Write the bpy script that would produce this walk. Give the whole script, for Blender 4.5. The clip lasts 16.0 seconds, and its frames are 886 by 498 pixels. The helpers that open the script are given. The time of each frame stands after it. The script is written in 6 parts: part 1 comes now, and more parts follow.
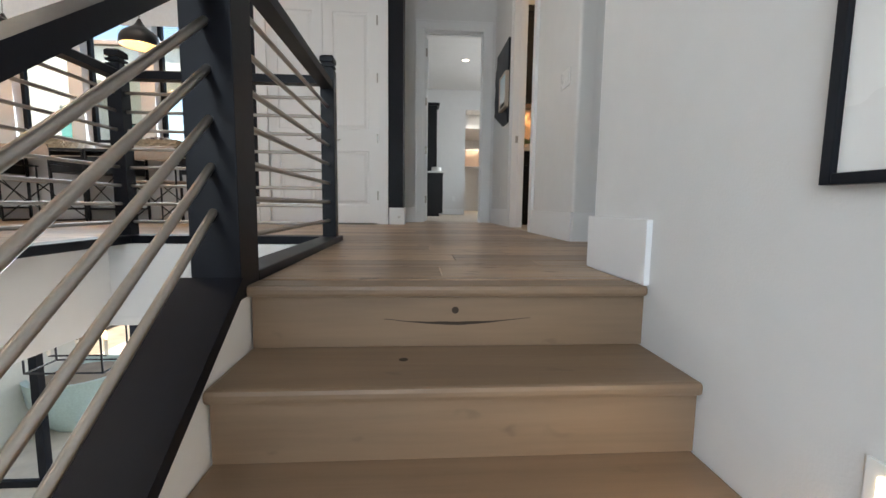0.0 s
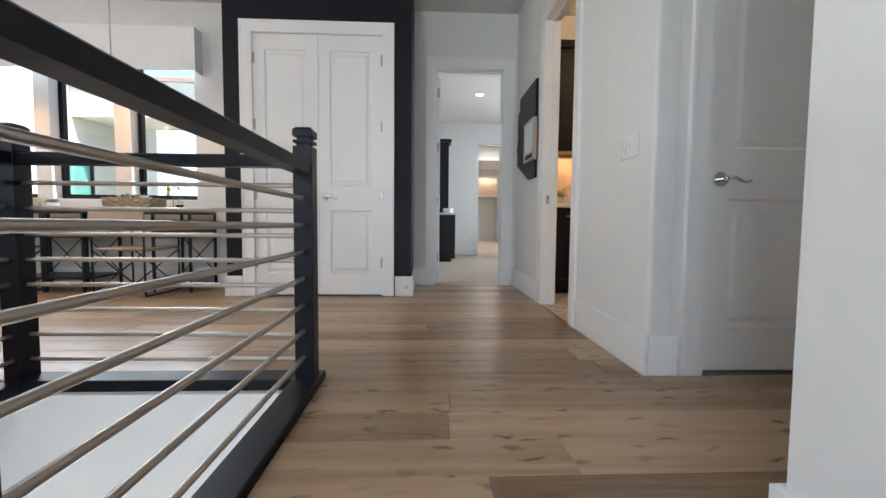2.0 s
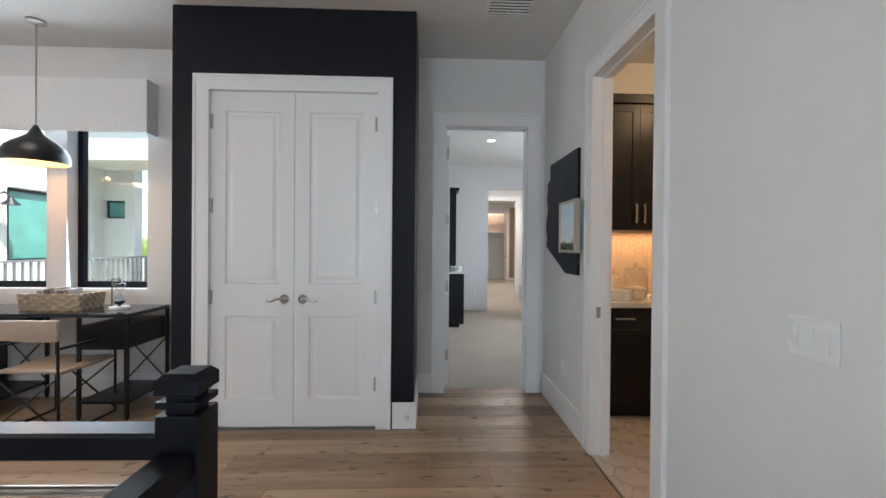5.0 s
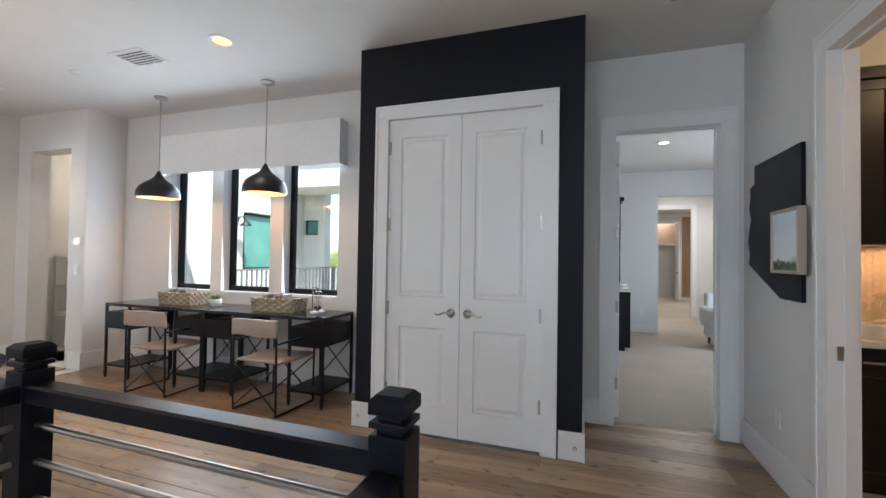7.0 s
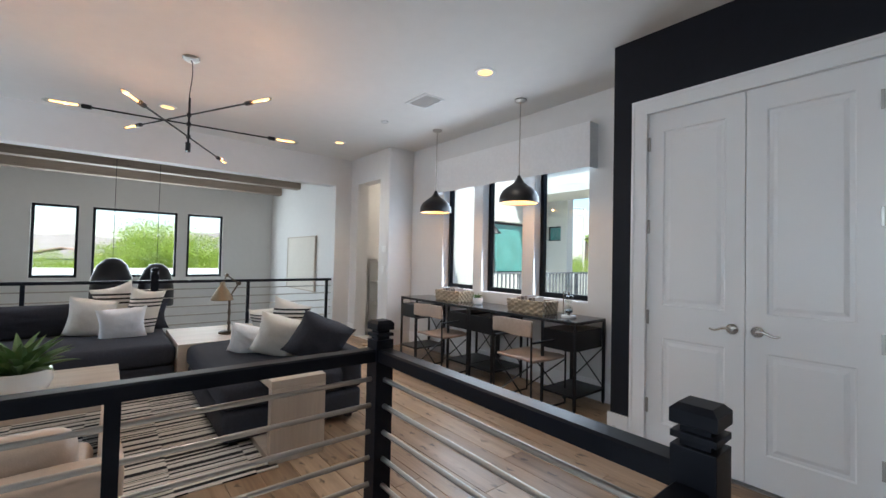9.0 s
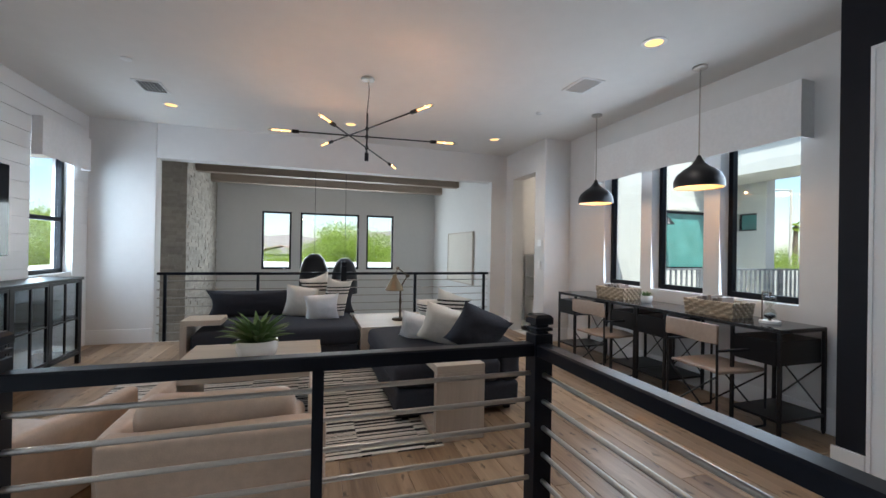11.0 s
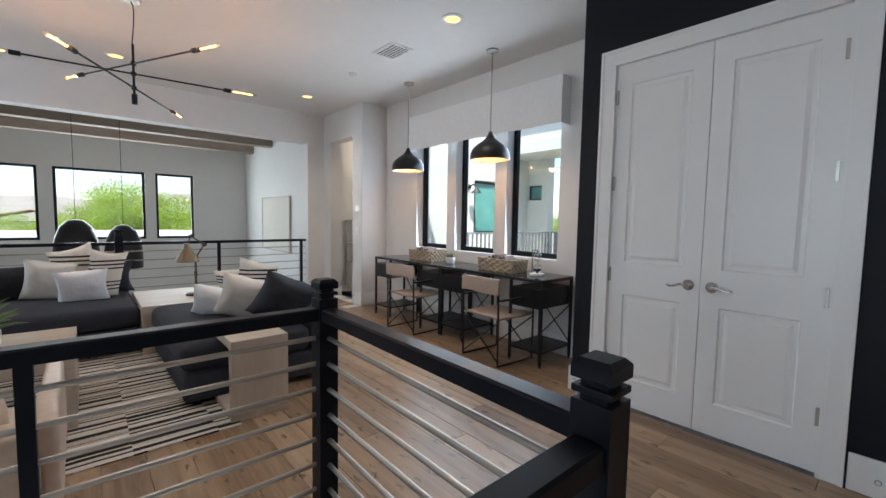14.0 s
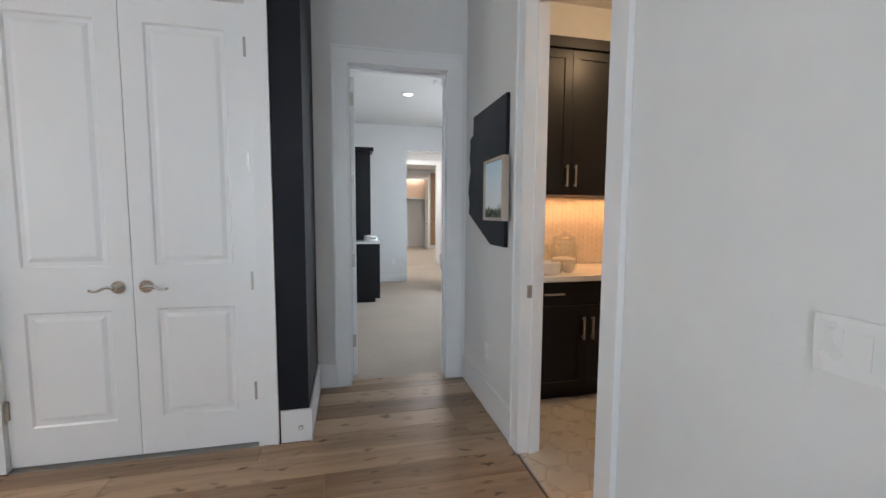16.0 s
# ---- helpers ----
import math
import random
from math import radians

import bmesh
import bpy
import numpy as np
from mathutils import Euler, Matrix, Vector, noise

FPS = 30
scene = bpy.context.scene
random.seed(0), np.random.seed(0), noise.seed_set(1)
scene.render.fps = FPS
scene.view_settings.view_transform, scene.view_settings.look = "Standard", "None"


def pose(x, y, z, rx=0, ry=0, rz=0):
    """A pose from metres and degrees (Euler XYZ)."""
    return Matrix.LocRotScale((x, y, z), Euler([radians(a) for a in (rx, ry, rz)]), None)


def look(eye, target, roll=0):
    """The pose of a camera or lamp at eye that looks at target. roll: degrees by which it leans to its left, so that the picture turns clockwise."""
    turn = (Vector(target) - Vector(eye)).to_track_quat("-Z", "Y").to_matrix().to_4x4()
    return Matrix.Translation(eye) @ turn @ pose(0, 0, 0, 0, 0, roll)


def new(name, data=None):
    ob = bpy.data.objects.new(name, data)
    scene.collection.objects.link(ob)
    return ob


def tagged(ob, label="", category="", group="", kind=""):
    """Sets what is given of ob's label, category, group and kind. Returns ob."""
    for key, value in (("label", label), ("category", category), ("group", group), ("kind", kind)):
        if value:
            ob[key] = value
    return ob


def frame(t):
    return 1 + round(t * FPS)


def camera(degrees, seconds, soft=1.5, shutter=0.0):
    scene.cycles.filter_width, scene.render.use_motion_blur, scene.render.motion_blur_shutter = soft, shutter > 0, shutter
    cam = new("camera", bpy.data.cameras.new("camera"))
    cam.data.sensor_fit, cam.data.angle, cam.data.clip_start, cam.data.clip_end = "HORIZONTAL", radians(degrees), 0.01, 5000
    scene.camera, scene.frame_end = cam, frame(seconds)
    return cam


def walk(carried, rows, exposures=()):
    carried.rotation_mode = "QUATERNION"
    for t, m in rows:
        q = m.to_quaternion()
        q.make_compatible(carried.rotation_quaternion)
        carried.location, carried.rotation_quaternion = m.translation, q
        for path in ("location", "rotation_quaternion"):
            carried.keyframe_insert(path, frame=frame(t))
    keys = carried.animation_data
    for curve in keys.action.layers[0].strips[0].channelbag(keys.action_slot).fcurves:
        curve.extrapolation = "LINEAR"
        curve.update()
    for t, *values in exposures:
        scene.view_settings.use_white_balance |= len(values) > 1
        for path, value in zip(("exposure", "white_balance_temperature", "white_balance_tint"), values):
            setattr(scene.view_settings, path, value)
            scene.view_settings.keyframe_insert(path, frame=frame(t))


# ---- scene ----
cam = camera(94.2, 16.0)
PATH = [
    (0, (0.004, -0.323, 0.223), (0.137, 1.661, 0.012), 0.7),
    (0.5, (-0.007, -0.11, 0.291), (0.033, 1.88, 0.091), 0.4),
    (1, (0.003, 0.073, 0.431), (0.057, 2.065, 0.264), 0.7),
    (1.5, (0.037, 0.278, 0.563), (0.106, 2.272, 0.422), 0.6),
    (2, (-0.009, 0.459, 0.68), (0.078, 2.454, 0.565), 0.5),
    (2.5, (-0.027, 0.606, 0.829), (0.074, 2.602, 0.737), 0.5),
    (3, (0.008, 0.773, 0.948), (0.134, 2.768, 0.878), 0.5),
    (5.5, (-0.096, 1.45, 1.346), (-0.073, 3.45, 1.349), 0.5),
    (6, (-0.152, 1.455, 1.347), (-0.307, 3.449, 1.364), 0.6),
    (6.5, (-0.15, 1.465, 1.347), (-0.526, 3.429, 1.378), 0.7),
    (7, (-0.162, 1.458, 1.347), (-0.794, 3.354, 1.388), 0.9),
    (7.5, (-0.182, 1.402, 1.348), (-1.088, 3.184, 1.396), 1.0),
    (8, (-0.197, 1.386, 1.34), (-1.353, 3.017, 1.39), 1.2),
    (8.5, (-0.211, 1.384, 1.331), (-1.584, 2.837, 1.382), 1.3),
    (9, (-0.219, 1.351, 1.334), (-1.768, 2.614, 1.381), 1.3),
    (9.5, (-0.222, 1.378, 1.328), (-1.912, 2.446, 1.383), 1.1),
    (10, (-0.222, 1.372, 1.326), (-2.014, 2.258, 1.384), 1.1),
    (12.5, (-0.243, 1.312, 1.332), (-2.188, 1.774, 1.263), 0.6),
    (13, (-0.248, 1.359, 1.328), (-2.145, 1.984, 1.232), 0.6),
    (13.5, (-0.214, 1.412, 1.326), (-1.982, 2.338, 1.200), 0.6),
    (14, (-0.151, 1.510, 1.322), (-1.651, 2.825, 1.179), 1.0),
    (14.5, (-0.038, 1.655, 1.332), (-1.122, 3.329, 1.174), 0.9),
    (15, (0.036, 1.772, 1.314), (-0.497, 3.694, 1.167), 0.7),
    (15.5, (0.032, 1.907, 1.323), (0.027, 3.901, 1.17), 0.5),
    (16, (0.101, 1.953, 1.323), (0.546, 3.895, 1.154), 0.3),
]
# the clip's camera brightens in the dim hall and darkens towards the windows
EXPOSURES = [(t, 1.74 + e, k, 10) for t, e, k in ((0, 0.68, 6750), (1.5, 0.95, 6550), (3, 0.98, 6450), (5.5, 0.65, 6300), (7, 0.57, 6250), (9, 0.35, 6050), (10, 0.15, 6050), (12.5, 0.05, 6050), (13.5, 0.15, 6100), (14.5, 0.48, 6150), (16, 0.85, 6250))]
walk(cam, [(t, look(eye, target, roll)) for t, eye, target, roll in PATH], EXPOSURES)

# ---- world, sun, large lights, exposure ----
world = bpy.data.worlds.new("world")
scene.world = world
world.use_nodes = True
wn = world.node_tree
sky = wn.nodes.new("ShaderNodeTexSky")
sky.sky_type, sky.sun_disc = "NISHITA", False
sky.sun_elevation, sky.sun_rotation = radians(59), radians(126)
wn.links.new(sky.outputs[0], wn.nodes["Background"].inputs[0])
wn.nodes["Background"].inputs[1].default_value = 0.075

sun = new("sun", bpy.data.lights.new("sun", "SUN"))
sun.data.energy, sun.data.angle, sun.data.color = 2.5, radians(0.5), (1, 0.95, 0.87)
sun.matrix_basis = look((0, 0, 0), (-0.42, 0.30, -0.86))


def area(name, at, to, sx, sy, watts, colour=(1, 1, 1)):
    ob = new(name, bpy.data.lights.new(name, "AREA"))
    ob.data.shape, ob.data.size, ob.data.size_y = "RECTANGLE", sx, sy
    ob.data.energy, ob.data.color = watts, colour
    ob.matrix_basis = look(at, to)
    return ob


def bulb_light(name, at, watts, colour=(1, 0.62, 0.3), size=0.03):
    ob = new(name, bpy.data.lights.new(name, "POINT"))
    ob.data.energy, ob.data.color, ob.data.shadow_soft_size = watts, colour, size
    ob.location = at
    return ob


def spot(name, at, watts, colour=(1, 0.89, 0.74)):
    ob = new(name, bpy.data.lights.new(name, "SPOT"))
    ob.data.energy, ob.data.color, ob.data.spot_size, ob.data.spot_blend = watts, colour, radians(120), 0.8
    ob.data.shadow_soft_size = 0.06
    ob.location = at
    return ob


DAY = (0.76, 0.88, 1.0)
# sky light in the window openings
area("skylight_desk_windows", (-3.65, 5.0785, 1.60), (-3.65, 0, 1.3), 2.4, 1.3, 13, DAY)
area("skylight_tv_window", (-6.08, -1.72, 1.6), (-6.08, 5, 1.2), 0.8, 1.35, 12, DAY)
area("skylight_far_windows", (-11.05, 1.85, 1.5), (0, 1.85, 1.2), 3.2, 1.4, 34, (0.88, 0.95, 0.95))
area("skylight_stair_window", (-0.5, -4.42, 1.6), (-0.3, 3, 0.8), 2.0, 2.2, 9, DAY)
area("skylight_stair_side_window", (-1.97, -3.0, 1.5), (0.67, 0.2, 0.9), 2.0, 2.4, 16, DAY)
# bedroom fill, in an opening added out of view
area("bedroom_fill", (2.95, 7.6, 1.7), (0, 7.6, 1.2), 1.6, 1.4, 9, DAY)
area("skylight_patio_doors", (-3.4, 4.5, -1.7), (-1.5, 0, -2.0), 3.2, 2.4, 42, DAY)

# ---- materials ----
def mat(name, colour, rough=0.5, metal=0.0, vary=0.06, grain=40.0, bump=0.0, bump_scale=200.0, random_amount=0.0, coat=0.0, spec=0.5, island=False):
    """A surface with broad stains, fine grain and relief."""
    m = bpy.data.materials.new(name)
    m.use_nodes = True
    n, l = m.node_tree.nodes, m.node_tree.links
    b = n["Principled BSDF"]
    b.inputs["Roughness"].default_value, b.inputs["Metallic"].default_value = rough, metal
    b.inputs["Coat Weight"].default_value, b.inputs["Specular IOR Level"].default_value = coat, spec
    co = n.new("ShaderNodeTexCoord")
    big, small = n.new("ShaderNodeTexNoise"), n.new("ShaderNodeTexNoise")
    big.inputs["Scale"].default_value, small.inputs["Scale"].default_value = 1.7, grain
    big.inputs["Detail"].default_value = 4
    for t in (big, small):
        l.new(co.outputs["Object"], t.inputs["Vector"])
    add = n.new("ShaderNodeMath")
    l.new(big.outputs[0], add.inputs[0]), l.new(small.outputs[0], add.inputs[1])
    last = add.outputs[0]
    if random_amount:
        info, mul, add2 = n.new("ShaderNodeObjectInfo"), n.new("ShaderNodeMath"), n.new("ShaderNodeMath")
        mul.operation = "MULTIPLY"
        mul.inputs[1].default_value = random_amount
        one = n.new("ShaderNodeNewGeometry").outputs["Random Per Island"] if island else info.outputs["Random"]
        l.new(one, mul.inputs[0]), l.new(mul.outputs[0], add2.inputs[0]), l.new(last, add2.inputs[1])
        last = add2.outputs[0]
    rng = n.new("ShaderNodeMapRange")
    rng.inputs[1].default_value, rng.inputs[2].default_value = 0.6, 1.4 + random_amount
    rng.inputs[3].default_value, rng.inputs[4].default_value = 1 - vary, 1 + vary
    l.new(last, rng.inputs[0])
    mix = n.new("ShaderNodeMix")
    mix.data_type, mix.blend_type = "RGBA", "MULTIPLY"
    mix.inputs["Factor"].default_value = 1
    mix.inputs["A"].default_value = (*colour, 1)
    l.new(rng.outputs[0], mix.inputs["B"]), l.new(mix.outputs["Result"], b.inputs["Base Color"])
    rr = n.new("ShaderNodeMapRange")
    rr.inputs[1].default_value, rr.inputs[2].default_value = 0.3, 0.7
    rr.inputs[3].default_value, rr.inputs[4].default_value = max(rough - 0.07, 0.02), min(rough + 0.07, 1)
    l.new(big.outputs[0], rr.inputs[0]), l.new(rr.outputs[0], b.inputs["Roughness"])
    if bump:
        t, bp = n.new("ShaderNodeTexNoise"), n.new("ShaderNodeBump")
        t.inputs["Scale"].default_value, t.inputs["Detail"].default_value = bump_scale, 3
        bp.inputs["Strength"].default_value, bp.inputs["Distance"].default_value = bump, 0.004
        l.new(co.outputs["Object"], t.inputs["Vector"]), l.new(t.outputs[0], bp.inputs["Height"]), l.new(bp.outputs[0], b.inputs["Normal"])
    return m


def glow(name, colour, strength):
    m = bpy.data.materials.new(name)
    m.use_nodes = True
    n = m.node_tree.nodes
    e = n.new("ShaderNodeEmission")
    e.inputs[0].default_value, e.inputs[1].default_value = (*colour, 1), strength
    m.node_tree.links.new(e.outputs[0], n["Material Output"].inputs[0])
    return m


def wood(name, light, dark, axis=0, random_amount=0.6, knots=True, rough=0.42, scale=1.0, knot_amount=1.0):
    """Wood with long grain along one axis, cathedral figure, dark knots and a tone of its own for each board."""
    m = bpy.data.materials.new(name)
    m.use_nodes = True
    n, l = m.node_tree.nodes, m.node_tree.links
    b = n["Principled BSDF"]
    geo, info = n.new("ShaderNodeNewGeometry"), n.new("ShaderNodeObjectInfo")
    off, mp = n.new("ShaderNodeVectorMath"), n.new("ShaderNodeMapping")
    comb = n.new("ShaderNodeCombineXYZ")
    mul = n.new("ShaderNodeMath")
    mul.operation = "MULTIPLY"
    mul.inputs[1].default_value = 37.0
    l.new(info.outputs["Random"], mul.inputs[0])
    for k in range(3):
        l.new(mul.outputs[0], comb.inputs[k])
    l.new(geo.outputs["Position"], off.inputs[0]), l.new(comb.outputs[0], off.inputs[1])
    sc = [8.0 * scale] * 3
    sc[axis] = 0.55 * scale
    mp.inputs["Scale"].default_value = sc
    l.new(off.outputs[0], mp.inputs["Vector"])
    fig, fine = n.new("ShaderNodeTexNoise"), n.new("ShaderNodeTexNoise")
    fig.inputs["Scale"].default_value, fig.inputs["Detail"].default_value, fig.inputs["Distortion"].default_value = 1.0, 5, 1.2
    fine.inputs["Scale"].default_value, fine.inputs["Detail"].default_value = 9.0, 4
    l.new(mp.outputs[0], fig.inputs["Vector"]), l.new(mp.outputs[0], fine.inputs["Vector"])
    a1, a2, a3 = (n.new("ShaderNodeMath") for _ in range(3))
    for a, f in ((a1, 0.62), (a2, 0.25), (a3, random_amount)):
        a.operation = "MULTIPLY_ADD"
        a.inputs[1].default_value = f
    l.new(fig.outputs[0], a1.inputs[0])
    a1.inputs[2].default_value = -0.12 - random_amount / 2
    l.new(fine.outputs[0], a2.inputs[0]), l.new(a1.outputs[0], a2.inputs[2])
    l.new(info.outputs["Random"], a3.inputs[0]), l.new(a2.outputs[0], a3.inputs[2])
    ramp = n.new("ShaderNodeValToRGB")
    ramp.color_ramp.elements[0].position, ramp.color_ramp.elements[0].color = 0.10, (*dark, 1)
    ramp.color_ramp.elements[1].position, ramp.color_ramp.elements[1].color = 0.5, (*light, 1)
    l.new(a3.outputs[0], ramp.inputs[0])
    col = ramp.outputs[0]
    if knots:
        mp2, vor, kr = n.new("ShaderNodeMapping"), n.new("ShaderNodeTexVoronoi"), n.new("ShaderNodeMapRange")
        sk = [2.9] * 3
        sk[axis] = 0.9
        vor.voronoi_dimensions = "2D" if axis == 0 and knot_amount == 1.0 else "3D"
        mp2.inputs["Scale"].default_value = sk
        warp, wadd = n.new("ShaderNodeTexNoise"), n.new("ShaderNodeMix")
        warp.inputs["Scale"].default_value = 14
        wadd.data_type = "VECTOR"
        wadd.inputs["Factor"].default_value = 0.075
        l.new(off.outputs[0], warp.inputs["Vector"]), l.new(off.outputs[0], wadd.inputs["A"]), l.new(warp.outputs["Color"], wadd.inputs["B"])
        l.new(wadd.outputs["Result"], mp2.inputs["Vector"]), l.new(mp2.outputs[0], vor.inputs["Vector"])
        kr.inputs[1].default_value, kr.inputs[2].default_value, kr.inputs[3].default_value, kr.inputs[4].default_value = 0.03, 0.21, 1.0 * knot_amount, 0.0
        kr.interpolation_type = "SMOOTHSTEP"
        l.new(vor.outputs["Distance"], kr.inputs[0])
        some = n.new("ShaderNodeMath")
        some.operation = "MULTIPLY"
        csep = n.new("ShaderNodeSeparateColor")
        l.new(vor.outputs["Color"], csep.inputs[0]), l.new(csep.outputs[0], some.inputs[0]), l.new(kr.outputs[0], some.inputs[1])
        mixk = n.new("ShaderNodeMix")
        mixk.data_type, mixk.blend_type = "RGBA", "MIX"
        mixk.inputs["B"].default_value = (dark[0] * 0.28, dark[1] * 0.25, dark[2] * 0.22, 1)
        l.new(some.outputs[0], mixk.inputs["Factor"]), l.new(col, mixk.inputs["A"])
        col = mixk.outputs["Result"]
    l.new(col, b.inputs["Base Color"])
    rr, bp = n.new("ShaderNodeMapRange"), n.new("ShaderNodeBump")
    rr.inputs[3].default_value, rr.inputs[4].default_value = rough - 0.08, rough + 0.1
    l.new(fine.outputs[0], rr.inputs[0]), l.new(rr.outputs[0], b.inputs["Roughness"])
    bp.inputs["Strength"].default_value, bp.inputs["Distance"].default_value = 0.25, 0.002
    l.new(fine.outputs[0], bp.inputs["Height"]), l.new(bp.outputs[0], b.inputs["Normal"])
    return m


def glass_mat(name, tint=(0.95, 0.98, 0.97), mirror=0.12):
    """A thin pane: mostly clear, part mirror."""
    m = bpy.data.materials.new(name)
    m.use_nodes = True
    n, l = m.node_tree.nodes, m.node_tree.links
    tr, gl, mx = n.new("ShaderNodeBsdfTransparent"), n.new("ShaderNodeBsdfGlossy"), n.new("ShaderNodeMixShader")
    tr.inputs[0].default_value = (*tint, 1)
    gl.inputs["Roughness"].default_value = 0.02
    mx.inputs[0].default_value = mirror
    l.new(tr.outputs[0], mx.inputs[1]), l.new(gl.outputs[0], mx.inputs[2]), l.new(mx.outputs[0], n["Material Output"].inputs[0])
    return m


def rug_mat():
    """Flat-woven stripes in black and cream, in bands that are shifted against each other."""
    m = bpy.data.materials.new("rug_weave")
    m.use_nodes = True
    n, l = m.node_tree.nodes, m.node_tree.links
    b = n["Principled BSDF"]
    b.inputs["Roughness"].default_value = 0.95
    geo, sep = n.new("ShaderNodeNewGeometry"), n.new("ShaderNodeSeparateXYZ")
    l.new(geo.outputs["Position"], sep.inputs[0])
    band, fl, sh = n.new("ShaderNodeMath"), n.new("ShaderNodeMath"), n.new("ShaderNodeMath")
    band.operation, band.inputs[1].default_value = "DIVIDE", 0.42
    fl.operation = "FLOOR"
    sh.operation, sh.inputs[1].default_value = "MULTIPLY", 0.37
    l.new(sep.outputs["Y"], band.inputs[0]), l.new(band.outputs[0], fl.inputs[0]), l.new(fl.outputs[0], sh.inputs[0])
    add = n.new("ShaderNodeMath")
    l.new(sep.outputs["X"], add.inputs[0]), l.new(sh.outputs[0], add.inputs[1])
    stripe = n.new("ShaderNodeTexNoise")
    stripe.noise_dimensions = "1D"
    stripe.inputs["Scale"].default_value, stripe.inputs["Detail"].default_value, stripe.inputs["Roughness"].default_value = 21.0, 1.0, 0.4
    l.new(add.outputs[0], stripe.inputs["W"])
    ramp = n.new("ShaderNodeValToRGB")
    ramp.color_ramp.interpolation = "CONSTANT"
    e = ramp.color_ramp.elements
    e[0].position, e[0].color = 0.0, (0.012, 0.012, 0.014, 1)
    e[1].position, e[1].color = 0.475, (0.76, 0.71, 0.64, 1)
    e.new(0.6).color = (0.40, 0.32, 0.25, 1)
    e.new(0.64).color = (0.78, 0.74, 0.67, 1)
    l.new(stripe.outputs[0], ramp.inputs[0])
    fine, bp = n.new("ShaderNodeTexNoise"), n.new("ShaderNodeBump")
    fine.inputs["Scale"].default_value = 260
    bp.inputs["Strength"].default_value, bp.inputs["Distance"].default_value = 0.6, 0.003
    l.new(geo.outputs["Position"], fine.inputs["Vector"]), l.new(fine.outputs[0], bp.inputs["Height"]), l.new(bp.outputs[0], b.inputs["Normal"])
    mix = n.new("ShaderNodeMix")
    mix.data_type, mix.blend_type = "RGBA", "MULTIPLY"
    mix.inputs["Factor"].default_value = 0.25
    l.new(ramp.outputs[0], mix.inputs["A"]), l.new(fine.outputs[0], mix.inputs["B"]), l.new(mix.outputs["Result"], b.inputs["Base Color"])
    return m


WALL = mat("wall_paint", (0.74, 0.735, 0.725), 0.65, vary=0.025, grain=9, bump=0.12, bump_scale=170)
CEIL = mat("ceiling_paint", (0.76, 0.74, 0.71), 0.8, vary=0.025, grain=7, bump=0.3, bump_scale=90)
TRIM = mat("trim_paint", (0.83, 0.83, 0.83), 0.36, vary=0.008, grain=9)
BLACKWALL = mat("black_wall_paint", (0.008, 0.009, 0.014), 0.5, vary=0.12, grain=12, bump=0.12, bump_scale=150, spec=0.22)
BLACK = mat("black_rail_paint", (0.005, 0.006, 0.010), 0.40, vary=0.15, grain=18, bump=0.05, bump_scale=50, spec=0.19)
BLACKMETAL = mat("black_metal", (0.008, 0.008, 0.010), 0.38, vary=0.15, grain=60, spec=0.35)
BLACKWOOD = mat("black_stained_wood", (0.008, 0.008, 0.010), 0.35, vary=0.2, grain=30, bump=0.08, bump_scale=80, spec=0.3)
STEEL = mat("brushed_steel", (0.45, 0.42, 0.385), 0.36, metal=1.0, vary=0.06, grain=120)
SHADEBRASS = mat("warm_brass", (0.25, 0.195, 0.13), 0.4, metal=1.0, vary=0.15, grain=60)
BRONZE = mat("dark_bronze", (0.13, 0.10, 0.075), 0.4, metal=1.0, vary=0.15, grain=60)
FLOORWOOD = wood("floor_wood", (0.47, 0.325, 0.205), (0.19, 0.115, 0.064), 0, 0.32, rough=0.34)
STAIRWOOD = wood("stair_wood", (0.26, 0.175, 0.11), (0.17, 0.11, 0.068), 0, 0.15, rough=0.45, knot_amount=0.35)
HINGE = mat("satin_nickel", (0.42, 0.40, 0.37), 0.35, metal=1.0)
PALEWOOD = wood("pale_wood", (0.56, 0.48, 0.40), (0.40, 0.33, 0.27), 2, 0.1, knots=False, rough=0.5)
PALEWOODX = wood("pale_wood_top", (0.58, 0.50, 0.41), (0.42, 0.35, 0.28), 1, 0.1, knots=False, rough=0.45)
BEAMWOOD = wood("beam_wood", (0.36, 0.29, 0.235), (0.21, 0.165, 0.13), 1, 0.2, rough=0.6)
ARMWOOD = wood("chair_wood", (0.42, 0.24, 0.12), (0.26, 0.14, 0.07), 0, 0.1, knots=False)
LEATHER = mat("tan_leather", (0.56, 0.415, 0.31), 0.42, vary=0.12, grain=25, bump=0.25, bump_scale=160)
HIDE = mat("chair_leather", (0.42, 0.32, 0.25), 0.5, vary=0.12, grain=30, bump=0.2, bump_scale=160)
NAVY = mat("charcoal_fabric", (0.028, 0.031, 0.043), 0.9, vary=0.25, grain=60, bump=0.5, bump_scale=350)
CREAM = mat("cream_fabric", (0.76, 0.72, 0.65), 0.9, vary=0.06, grain=50, bump=0.5, bump_scale=300)
WHITEFAB = mat("white_fabric", (0.83, 0.83, 0.84), 0.9, vary=0.05, grain=50, bump=0.4, bump_scale=300)
VALANCE = mat("valance_linen", (0.86, 0.86, 0.86), 0.9, vary=0.05, grain=30, bump=0.4, bump_scale=400)
CARPET = mat("bedroom_carpet", (0.46, 0.39, 0.32), 0.98, vary=0.14, grain=70, bump=0.9, bump_scale=180)
STONE = mat("stacked_stone", (0.37, 0.335, 0.29), 0.85, vary=0.3, grain=14, bump=0.8, bump_scale=30, random_amount=0.5)
